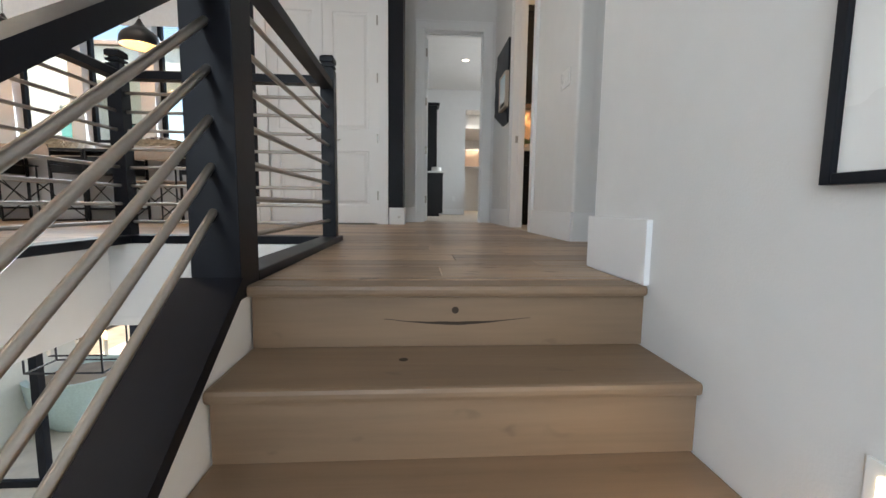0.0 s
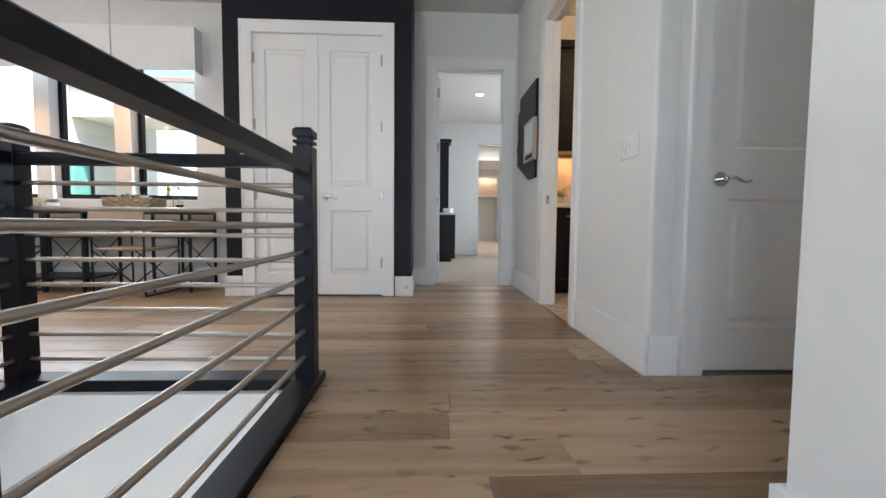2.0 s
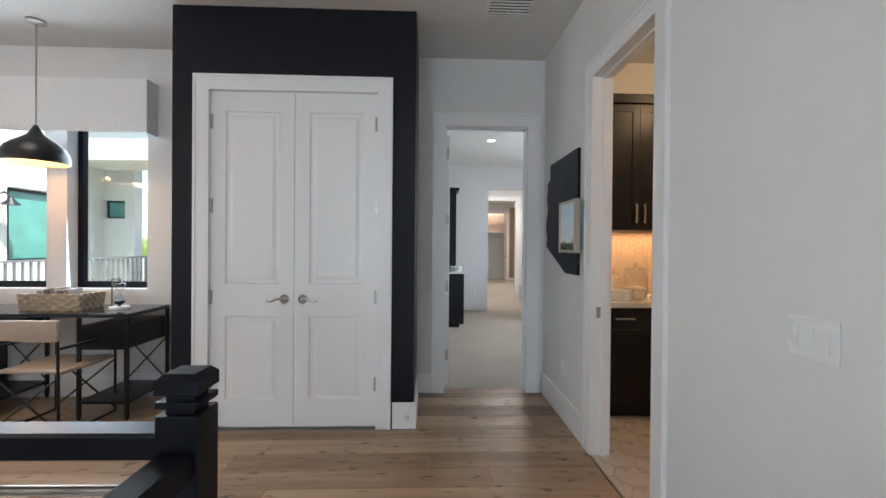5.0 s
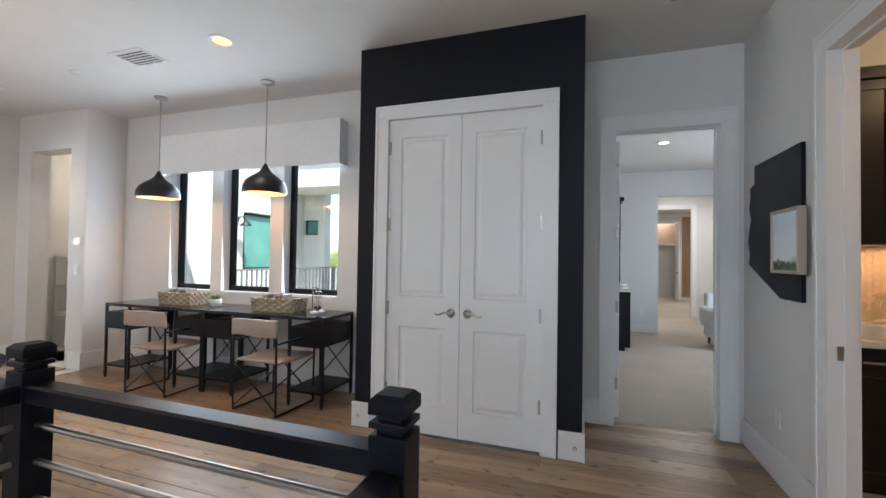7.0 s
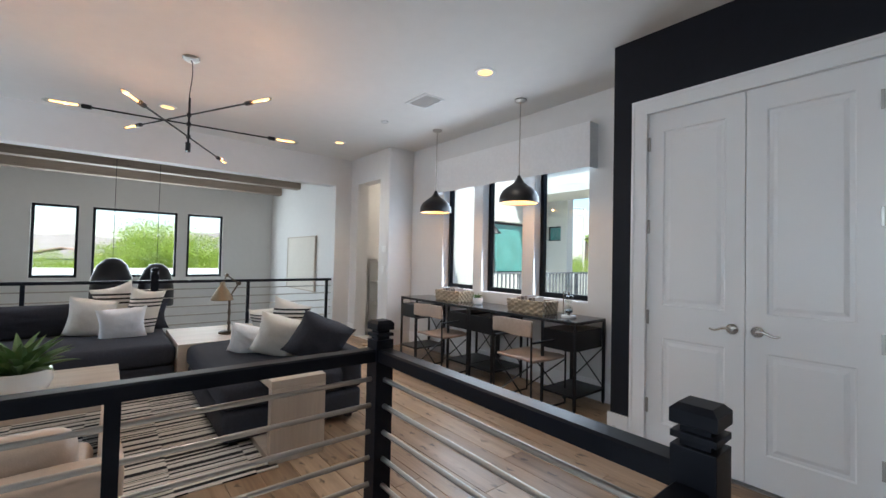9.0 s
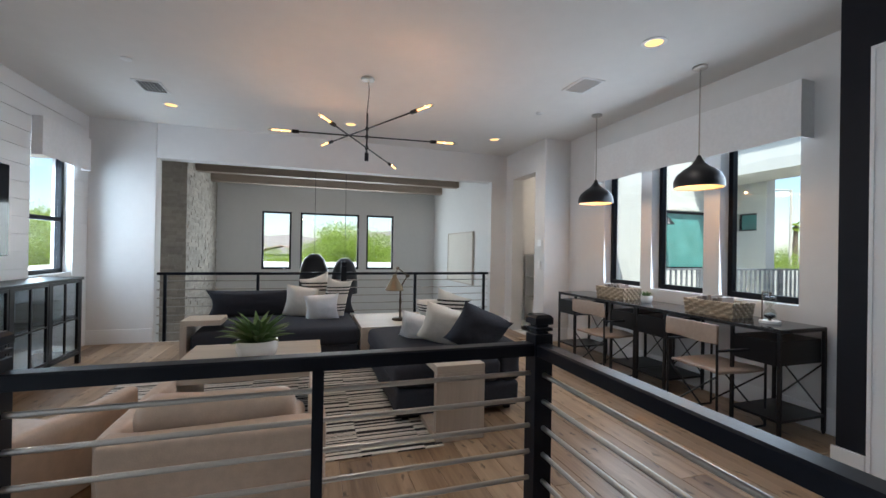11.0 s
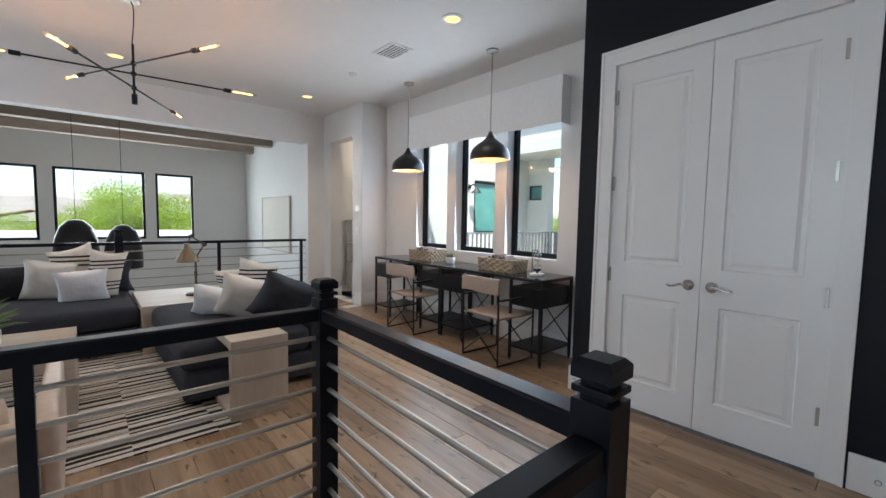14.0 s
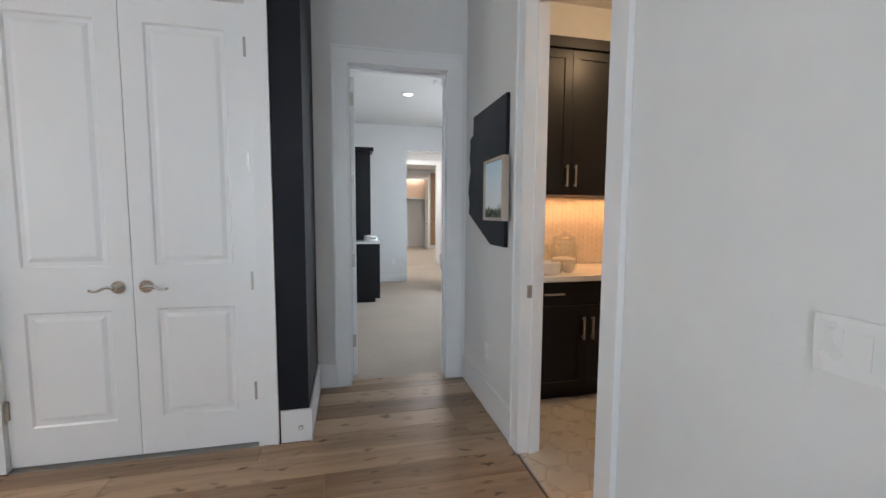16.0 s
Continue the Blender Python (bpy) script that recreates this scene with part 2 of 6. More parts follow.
STONEJOINED = mat("stacked_stone_small", (0.40, 0.365, 0.32), 0.85, vary=0.3, grain=14, bump=0.8, bump_scale=30, random_amount=0.6, island=True)
MOUNTAIN = mat("bare_mountain", (0.26, 0.23, 0.21), 0.95, vary=0.3, grain=0.2)
WICKER = mat("woven_wicker", (0.36, 0.28, 0.19), 0.75, vary=0.45, grain=45, bump=0.8, bump_scale=90)
CERAMIC = mat("white_ceramic", (0.8, 0.79, 0.77), 0.25, vary=0.03, grain=12)
LEAF = mat("succulent_leaf", (0.11, 0.19, 0.065), 0.45, vary=0.3, grain=20, random_amount=0.3)
SOIL = mat("potting_soil", (0.05, 0.035, 0.025), 0.95, vary=0.3, grain=60, bump=0.8)
STUCCO = mat("white_stucco", (0.64, 0.635, 0.575), 0.9, vary=0.05, grain=10, bump=0.6, bump_scale=70)
QUARTZ = mat("white_quartz", (0.78, 0.77, 0.74), 0.16, vary=0.05, grain=6)
TILE = mat("hex_tile", (0.62, 0.55, 0.46), 0.3, vary=0.08, grain=10, random_amount=0.4)
WALLTILE = mat("wall_tile", (0.60, 0.55, 0.48), 0.25, vary=0.08, grain=14, random_amount=0.5)
GROUT = mat("grout", (0.56, 0.50, 0.43), 0.9, vary=0.08)
NICKEL = mat("polished_nickel", (0.62, 0.60, 0.57), 0.14, metal=1.0, vary=0.04)
PLASTIC = mat("white_plastic", (0.8, 0.8, 0.79), 0.3, vary=0.015)
SCREEN = mat("tv_screen", (0.010, 0.014, 0.022), 0.1, vary=0.1, spec=0.16)
GREYFLOOR = mat("patio_paving", (0.55, 0.5, 0.42), 0.8, vary=0.15, grain=6, bump=0.4)
def foliage_mat():
    """Thin leaves: they reflect and let some light through."""
    m = mat("tree_foliage", (0.24, 0.33, 0.045), 0.7, vary=0.35, grain=1.2, random_amount=0.6, island=True)
    n, l = m.node_tree.nodes, m.node_tree.links
    b, tr, mx = n["Principled BSDF"], n.new("ShaderNodeBsdfTranslucent"), n.new("ShaderNodeMixShader")
    tr.inputs[0].default_value = (0.42, 0.52, 0.07, 1)
    mx.inputs[0].default_value = 0.45
    l.new(b.outputs[0], mx.inputs[1]), l.new(tr.outputs[0], mx.inputs[2]), l.new(mx.outputs[0], n["Material Output"].inputs[0])
    return m


FOLIAGE = foliage_mat()
BARK = mat("tree_bark", (0.12, 0.09, 0.06), 0.9, vary=0.3)
DESERT = mat("dry_ground", (0.28, 0.225, 0.17), 0.95, vary=0.25, grain=3, bump=0.5)
ROOF = mat("roof_tile", (0.34, 0.22, 0.16), 0.9, vary=0.2)
PEACH = mat("peach_wall_paint", (0.62, 0.47, 0.38), 0.7, vary=0.03)
def stripe_mat():
    """Cream cloth with groups of black woven stripes."""
    m = mat("striped_fabric", (0.76, 0.72, 0.65), 0.9, vary=0.06, grain=50, bump=0.5, bump_scale=300)
    n, l = m.node_tree.nodes, m.node_tree.links
    co, sep, ramp, mix = n.new("ShaderNodeTexCoord"), n.new("ShaderNodeSeparateXYZ"), n.new("ShaderNodeValToRGB"), n.new("ShaderNodeMix")
    l.new(co.outputs["Generated"], sep.inputs[0]), l.new(sep.outputs["Z"], ramp.inputs[0])
    ramp.color_ramp.interpolation = "CONSTANT"
    e = ramp.color_ramp.elements
    e[0].position, e[0].color, e[1].position, e[1].color = 0.0, (1, 1, 1, 1), 0.2, (0.03, 0.03, 0.03, 1)
    for p_, v_ in ((0.23, 1), (0.27, 0.03), (0.30, 1), (0.34, 0.03), (0.37, 1), (0.60, 0.03), (0.63, 1), (0.67, 0.03), (0.70, 1), (0.74, 0.03), (0.77, 1)):
        e.new(p_).color = (v_, v_, v_, 1)
    mix.data_type, mix.blend_type = "RGBA", "MULTIPLY"
    mix.inputs["Factor"].default_value = 1
    b = n["Principled BSDF"]
    old = b.inputs["Base Color"].links[0].from_socket
    l.new(old, mix.inputs["A"]), l.new(ramp.outputs[0], mix.inputs["B"]), l.new(mix.outputs["Result"], b.inputs["Base Color"])
    return m


STRIPED = stripe_mat()
RUG = rug_mat()
GLASS = glass_mat("window_glass", mirror=0.06)
CABGLASS = glass_mat("cabinet_glass", (0.8, 0.86, 0.9), 0.14)
JARGLASS = glass_mat("jar_glass", (0.9, 0.92, 0.9), 0.12)
TEAL = mat("reflective_teal_glass", (0.10, 0.30, 0.27), 0.04, vary=0.3, grain=2)
TABLEGLASS = mat("smoked_glass_top", (0.012, 0.013, 0.016), 0.06, vary=0.1)
CANGLOW = glow("can_lens", (1.0, 0.55, 0.2), 0.6)
WHITEGLOW = glow("bedroom_can_lens", (1.0, 0.85, 0.62), 1.0)
FILAMENT = glow("filament", (1.0, 0.36, 0.09), 3.0)
SHADEGLOW = glow("pendant_bulb", (1.0, 0.55, 0.2), 1.4)
STEPGLOW = glow("step_light_lens", (1.0, 0.8, 0.55), 2.0)

# ---- mesh helpers ----
def bx(bm, x0, y0, z0, x1, y1, z1, bevel=0.0):
    m = Matrix.LocRotScale(((x0 + x1) / 2, (y0 + y1) / 2, (z0 + z1) / 2), None, (abs(x1 - x0), abs(y1 - y0), abs(z1 - z0)))
    r = bmesh.ops.create_cube(bm, size=1, matrix=m)
    if bevel:
        es = list({e for v in r["verts"] for e in v.link_edges})
        bmesh.ops.bevel(bm, geom=es, offset=bevel, segments=2, affect="EDGES", profile=0.6)
    return bm


def rod(bm, a, b, r, seg=10, r2=None):
    a, b = Vector(a), Vector(b)
    d = b - a
    m = Matrix.Translation((a + b) / 2) @ d.to_track_quat("Z", "Y").to_matrix().to_4x4()
    bmesh.ops.create_cone(bm, cap_ends=True, segments=seg, radius1=r, radius2=r if r2 is None else r2, depth=d.length, matrix=m)
    return bm


def lathe(bm, profile, seg=32, at=(0, 0, 0)):
    """A turned body from (radius, height) pairs."""
    rings = []
    for r, z in profile:
        rings.append([bm.verts.new((at[0] + r * math.cos(2 * math.pi * k / seg), at[1] + r * math.sin(2 * math.pi * k / seg), at[2] + z)) for k in range(seg)])
    for a, b in zip(rings, rings[1:]):
        for k in range(seg):
            bm.faces.new((a[k], a[(k + 1) % seg], b[(k + 1) % seg], b[k]))
    for ring, flip in ((rings[0], True), (rings[-1], False)):
        if (ring[0].co - ring[seg // 2].co).length > 1e-3:
            bm.faces.new(ring[::-1] if flip else ring)
    return bm


def pillow_bm(w, h, t, seg=22, pinch=0.8):
    """A stuffed cushion in the xz plane, thickness along y, with drawn-out corners."""
    bm = bmesh.new()
    for side in (1, -1):
        grid = []
        for i in range(seg + 1):
            row = []
            for j in range(seg + 1):
                u, v = 2 * i / seg - 1, 2 * j / seg - 1
                puff = max(0.0, (1 - abs(u) ** 2.6) * (1 - abs(v) ** 2.6)) ** 0.5
                k = 1 - 0.17 * ((1 - u * u) * abs(v) ** 6 + (1 - v * v) * abs(u) ** 6) * pinch
                wob = 0.06 * noise.noise((u * 1.7 + w * 9, v * 1.7 + h * 5, side * 2.0 + t)) + 0.025 * noise.noise((u * 6 + v * 2.5 + h * 7, v * 5 - u * 2 + w * 3, side * 3.0))
                row.append(bm.verts.new((u * w / 2 * k, side * (t / 2) * puff * (1 + wob * 4), h / 2 + v * h / 2 * k)))
            grid.append(row)
        for i in range(seg):
            for j in range(seg):
                f = (grid[i][j], grid[i + 1][j], grid[i + 1][j + 1], grid[i][j + 1])
                bm.faces.new(f if side < 0 else f[::-1])
    bmesh.ops.remove_doubles(bm, verts=bm.verts, dist=1e-4)
    return bm


def soft_box_bm(x0, y0, z0, x1, y1, z1, r=0.05, sag=0.0, seed=0.0):
    """An upholstered block: rounded edges, slight swelling and creases."""
    bm = bmesh.new()
    bx(bm, x0, y0, z0, x1, y1, z1)
    bmesh.ops.bevel(bm, geom=list(bm.edges), offset=r, segments=4, affect="EDGES", profile=0.5)
    bmesh.ops.subdivide_edges(bm, edges=[e for e in bm.edges if e.calc_length() > 0.15], cuts=6, use_grid_fill=True)
    for v in bm.verts:
        v.co += Vector((noise.noise(v.co * 5 + Vector((seed, 0, 0))), noise.noise(v.co * 5 + Vector((0, seed, 7))), noise.noise(v.co * 6 + Vector((3, seed, 1))))) * 0.010
        if sag and v.co.z > z1 - 0.03:
            u, w = (v.co.x - x0) / (x1 - x0) * 2 - 1, (v.co.y - y0) / (y1 - y0) * 2 - 1
            v.co.z += sag * max(0, (1 - u * u) * (1 - w * w))
    return bm


def mesh_of(name, bm, material, smooth=False):
    bmesh.ops.recalc_face_normals(bm, faces=bm.faces)
    me = bpy.data.meshes.new(name)
    bm.to_mesh(me)
    bm.free()
    me.materials.append(material)
    if smooth:
        for p in me.polygons:
            p.use_smooth = True
        me.set_sharp_from_angle(angle=radians(38))
    return me


def part(name, bm, material, parent=None, label="", smooth=False):
    ob = new(name, mesh_of(name, bm, material, smooth))
    if parent:
        ob.parent = parent
    if label:
        ob["label"] = label
    return ob


def structure(name, bm, material, label, category, smooth=False):
    return tagged(part(name, bm, material, None, "", smooth), label, category, kind="structure")


def thing(name, at, label, category, group="", turn=0.0):
    ob = new(name)
    ob.empty_display_size = 0.1
    ob.matrix_basis = pose(*at, 0, 0, turn)
    return tagged(ob, label, category, group)


def B(*boxes, bevel=0.0):
    bm = bmesh.new()
    for b in boxes:
        bx(bm, *b, bevel=bevel)
    return bm


def R(*rods):
    bm = bmesh.new()
    for r in rods:
        rod(bm, *r)
    return bm


def wall_bm(axis, at, thick, a0, a1, z0, z1, holes=()):
    """A wall along x (axis 'x', lying at y = at .. at + thick) or along y, with openings (b0, b1, low, high) cut through."""
    bm = bmesh.new()

    def piece(p0, p1, q0, q1):
        if p1 - p0 < 1e-4 or q1 - q0 < 1e-4:
            return
        if axis == "x":
            bx(bm, p0, min(at, at + thick), q0, p1, max(at, at + thick), q1)
        else:
            bx(bm, min(at, at + thick), p0, q0, max(at, at + thick), p1, q1)

    last = a0
    for b0, b1, low, high in sorted(holes):
        piece(last, b0, z0, z1), piece(b0, b1, z0, low), piece(b0, b1, high, z1)
        last = b1
    piece(last, a1, z0, z1)
    return bm


def bullnose(bm, corners, radius=0.02):
    """Rounds the upright wall edges that stand at the corners (x, y)."""
    es = [e for e in bm.edges if any(all(abs(v.co.x - x) < 1e-4 and abs(v.co.y - y) < 1e-4 for v in e.verts) for x, y in corners)]
    bmesh.ops.bevel(bm, geom=es, offset=radius, segments=5, affect="EDGES", profile=0.5)
    return bm


# ---- the large structure ----
H = 3.02          # ceiling height
LOW = -3.15       # lower storey's floor
structure("subfloor", B((-6.95, -1.6, -0.45, -1.76, 2.15, -0.02), (-6.95, 2.15, -0.45, 1.1, 5.3, -0.02), (-0.55, 0.86, -0.45, 2.2, 2.15, -0.02)),
          WALL, "white painted edge of the upper floor around the stairwell", "floor edge")
structure("ceiling", B((-7.05, -1.7, H, 3.2, 5.3, H + 0.2), (-2.0, -4.6, H, 1.0, -1.7, H + 0.2)), CEIL, "flat white painted ceiling with orange-peel texture", "ceiling")
# window wall with three deep openings
WIN = [(-4.80, -4.16), (-4.00, -3.34), (-3.17, -2.49)]
structure("wall_windows", wall_bm("x", 5.08, 0.22, -5.8, -1.85, -0.02, H, [(a, b, 0.93, 2.45) for a, b in WIN]), WALL, "white wall with three tall windows above the desks", "wall")
structure("wall_recess_side", bullnose(B((-5.8, 4.65, -0.02, -5.58, 5.08, H)), [(-5.58, 4.65)]), WALL, "short white return wall beside the doorway", "wall", True)
structure("wall_doorway", wall_bm("x", 4.65, 0.2, -7.05, -5.8, -0.02, H, [(-6.6, -5.86, -0.02, 2.57)]), WALL, "white wall with a tall cased opening", "wall")
structure("wall_opening", bullnose(wall_bm("y", -7.05, 0.2, -1.48, 4.65, -0.02, H, [(-0.69, 4.36, -0.02, 2.545)]), [(-6.85, -0.69)], 0.012), WALL, "white wall with a wide opening to the great room", "wall", True)
structure("wall_tv", wall_bm("x", -1.68, 0.2, -7.05, -1.72, -0.5, H, [(-6.5, -5.67, 0.98, 2.45)]), TRIM, "white wall behind the shiplap boards", "wall")
# hall side
structure("wall_hall_right", bullnose(wall_bm("y", 1.01, 0.105, 2.28, 5.12, -0.02, H, [(3.245, 4.0, -0.02, 2.425)]), [(1.01, 2.28)]), WALL, "white hall wall with the doorway to the washroom", "wall", True)
structure("wall_hall_end", wall_bm("x", 5.12, 0.14, -0.14, 3.2, -0.02, H, [(0.09, 0.87, -0.02, 2.43)]), WALL, "white wall at the end of the hall", "wall")
structure("wall_nook_door", wall_bm("x", 2.28, 0.13, 1.1155, 2.2, -0.02, H, [(1.25, 2.0, -0.02, 2.44)]), WALL, "white wall with a panelled door beside the stairs", "wall")
structure("wall_nook_side", B((2.2, 0.98, -0.02, 2.3, 2.41, H)), WALL, "white side wall of the landing nook", "wall")
structure("wall_stair_right", B((0.675, -4.6, LOW, 0.86, 1.18, H), (0.86, 0.98, -0.02, 2.2, 1.18, H)), WALL, "white wall along the stairs", "wall")
structure("wall_stair_end", wall_bm("x", -4.6, 0.2, -2.0, 0.675, LOW, H, [(-1.6, 0.5, 0.4, 2.7)]), WALL, "white stairwell end wall with a tall window", "wall")
structure("wall_stair_left", wall_bm("y", -1.95, 0.19, -4.4, -1.68, LOW, H, [(-4.1, -1.9, 0.2, 2.8)]), WALL, "white stairwell side wall with a tall window", "wall")
structure("wall_well_end", B( (-1.76, -1.68, LOW, -1.72, -1.48, -0.45)), WALL, "white end wall of the stairwell", "wall")
# unseen box added behind the shut door so no sun leaks under it
structure("nook_light_block", B((2.2, 2.41, -0.02, 2.3, 2.9, H), (1.101, 2.151, -0.45, 2.3, 3.0, -0.021)), WALL, "unseen plain walls added behind the nook door to stop leaking daylight", "wall")
# unseen eaves, added only to stop direct sun entering the openings below them
structure("sun_block_eave", B((3.2, 5.0, 2.5, 5.9, 10.2, 2.62)), WALL, "unseen white eave added to keep sun out of the bedroom", "eave")
structure("sun_block_eave", B((-8.0, -2.75, 2.62, -2.0, -1.69, 2.74)), WALL, "unseen white eave added to keep sun off the window beside the television", "eave")
structure("sun_block_eave", B((-2.6, -5.8, 2.86, 1.2, -4.61, 2.98)), WALL, "unseen white eave added to keep sun out of the stairwell window", "eave")
# closet box, black outside
structure("wall_closet_front", wall_bm("x", 4.39, 0.12, -1.865, -0.14, -0.02, H, [(-1.625, -0.39, -0.02, 2.445)]), BLACKWALL, "matt black closet front", "wall")
structure("wall_closet_side", B((-0.26, 4.51, -0.02, -0.14, 5.12, H), (-1.865, 4.51, -0.02, -1.745, 5.08, H)), BLACKWALL, "matt black closet side walls", "wall")
structure("closet_back", B((-1.745, 5.08, -0.02, -0.26, 5.2, H)), WALL, "white closet back wall", "wall")

# wide window sills and black window frames
for k, (a, b) in enumerate(WIN):
    w = tagged(part("window_%d" % (k + 1), B((a, 5.19, 0.93, a + 0.045, 5.25, 2.45), (b - 0.045, 5.19, 0.93, b, 5.25, 2.45), (a + 0.045, 5.19, 0.93, b - 0.045, 5.25, 0.985), (a + 0.045, 5.19, 2.395, b - 0.045, 5.25, 2.45), bevel=0.004), BLACK),
               "tall black-framed window above the desks", "window", kind="structure")
    pane = part("pane", B((a + 0.045, 5.215, 0.985, b - 0.045, 5.223, 2.395)), GLASS, w)
    pane.visible_shadow = False
    part("window_sill", B((a, 5.085, 0.905, b, 5.19, 0.932), bevel=0.006), TRIM, w)
w = tagged(part("window_4", B((-6.5, -1.62, 0.98, -6.44, -1.56, 2.45), (-5.73, -1.62, 0.98, -5.67, -1.56, 2.45), (-6.44, -1.62, 0.98, -5.73, -1.56, 1.03), (-6.44, -1.62, 2.4, -5.73, -1.56, 2.45), (-6.44, -1.61, 1.6, -5.73, -1.565, 1.65)), BLACK),
           "black-framed sash window beside the television", "window", kind="structure")
pane = part("pane", B((-6.44, -1.595, 1.03, -5.73, -1.588, 1.6), (-6.44, -1.595, 1.65, -5.73, -1.588, 2.4)), GLASS, w)
pane.visible_shadow = False
w = tagged(part("window_5", B((-1.6, -4.5, 0.4, -1.54, -4.44, 2.7), (0.44, -4.5, 0.4, 0.5, -4.44, 2.7), (-1.54, -4.5, 0.4, 0.44, -4.44, 0.46), (-1.54, -4.5, 2.64, 0.44, -4.44, 2.7)), BLACK), "black-framed stairwell window", "window", kind="structure")
pane = part("pane", B((-1.54, -4.475, 0.46, 0.44, -4.468, 2.64)), GLASS, w)
pane.visible_shadow = False

# valances
def valance(name, x0, x1, y0, y1, z0, z1):
    v = thing(name, ((x0 + x1) / 2, (y0 + y1) / 2, z0), "white linen box valance above the window", "valance")
    bm = bmesh.new()
    hw, hd, h = (x1 - x0) / 2, (y1 - y0) / 2, z1 - z0
    n = 40
    front = []
    fy = -hd if name == "valance" else hd
    for i in range(n + 1):
        x = -hw + 2 * hw * i / n
        d = 0.006 * math.sin(i * 0.9) + 0.005 * noise.noise((i * 0.35, 0, 2.0))
        front.append([bm.verts.new((x, fy + d * k, z)) for k, z in ((0.4, h), (0.6, h * 0.5), (1.0, 0.004 * math.sin(i * 0.7)))])
    for a, b in zip(front, front[1:]):
        for k in range(2):
            bm.faces.new((a[k], a[k + 1], b[k + 1], b[k]))
    part("front_cloth", bm, VALANCE, v, smooth=True)
    s = 1 if fy < 0 else -1
    part("side_cloth", B((-hw, -hd, 0, -hw + 0.012, hd, h)), VALANCE, v)
    part("side_cloth", B((hw - 0.012, -hd, 0, hw, hd, h)), VALANCE, v)
    part("top_board", B((-hw + 0.013, -hd + 0.012, h - 0.02, hw - 0.013, hd - 0.012, h - 0.002)), TRIM, v)


valance("valance", -4.83, -2.40, 4.93, 5.078, 2.255, 2.70)
valance("valance_tv", -6.66, -5.66, -1.455, -1.36, 2.27, 2.68)
for o in bpy.data.objects:
    if o.name == "valance_tv":
        o.name = "valance"

# shiplap boards on the television wall
boards = [z for z in np.arange(0.0, 3.0, 0.178)]
shiplap = structure("shiplap", B((-6.85, -1.479, -0.01, -6.845, -1.475, 0.0)), TRIM, "white painted shiplap boards", "wall cladding")
for z in boards:
    z1 = min(z + 0.171, H - 0.002)
    if z1 < 0.99 or z > 2.44:
        spans = [(-6.845, -1.8)]
    else:
        spans = [(-6.845, -6.505), (-5.665, -1.8)]
    for a, b in spans:
        part("board", B((a, -1.478, z, b, -1.462, z1), bevel=0.002), TRIM, shiplap)

# baseboards
BH, BT = 0.19, 0.016
def baseboard(boxes):
    structure("baseboard", B(*boxes, bevel=0.003), TRIM, "tall white painted baseboard", "baseboard")


baseboard([(-5.565, 5.063, 0, -1.87, 5.079, BH)])
baseboard([(-5.579, 4.652, 0, -5.563, 5.062, BH)])
baseboard([(-5.79, 4.632, 0, -5.563, 4.649, BH), (-6.848, 4.632, 0, -6.61, 4.649, BH)])
baseboard([(-6.849, 4.365, 0, -6.833, 4.63, BH), (-6.849, -1.46, 0, -6.833, -0.70, BH)])
baseboard([(0.992, 2.265, 0, 1.009, 3.19, BH), (0.992, 4.087, 0, 1.009, 5.1, BH)])
baseboard([(1.011, 2.262, 0, 1.15, 2.279, BH), (2.1, 2.262, 0, 2.2, 2.279, BH)])
baseboard([(0.656, 0.80, 0, 0.674, 1.198, BH), (0.675, 1.181, 0, 2.199, 1.198, BH)])
baseboard([(-0.295, 4.372, 0, -0.123, 4.389, BH), (-0.139, 4.391, 0, -0.123, 5.1, BH), (-0.122, 5.103, 0, 0.0, 5.119, BH)])
baseboard([(-1.882, 4.372, 0, -1.72, 4.389, BH)])
for sx_ in (-1.825, -0.185):
    stop_ = thing("door_stop", (sx_, 4.372, 0.085), "small round nickel door stop on the baseboard", "door stop", "door stops")
    part("plate", R(((0, -0.0005, 0), (0, -0.006, 0), 0.014, 16)), STEEL, stop_)
    part("bumper", R(((0, -0.006, 0), (0, -0.014, 0), 0.009, 12, 0.007)), PLASTIC, stop_, "white rubber bumper")


def casing(x0, x1, top, y, w=0.09, d=0.02, side=-1, axis="x", foot=0.0, name="trim"):
    """Door casing round an opening, proud of the wall, with a back band."""
    y1 = y + side * d
    bs = [(x0 - w, min(y, y1), foot, x0, max(y, y1), top), (x1, min(y, y1), foot, x1 + w, max(y, y1), top), (x0 - w, min(y, y1), top + 0.0005, x1 + w, max(y, y1), top + w)]
    e = 0.006 * side
    bs += [(x0 - w, min(y1, y1 + e), foot, x0 - w + 0.02, max(y1, y1 + e), top + 0.07), (x1 + w - 0.02, min(y1, y1 + e), foot, x1 + w, max(y1, y1 + e), top + 0.07), (x0 - w, min(y1, y1 + e), top + w - 0.02, x1 + w, max(y1, y1 + e), top + w)]
    if axis == "y":
        bs = [(b[1], b[0], b[2], b[4], b[3], b[5]) for b in bs]
    structure(name, B(*bs, bevel=0.002), TRIM, "white painted door casing", "trim")


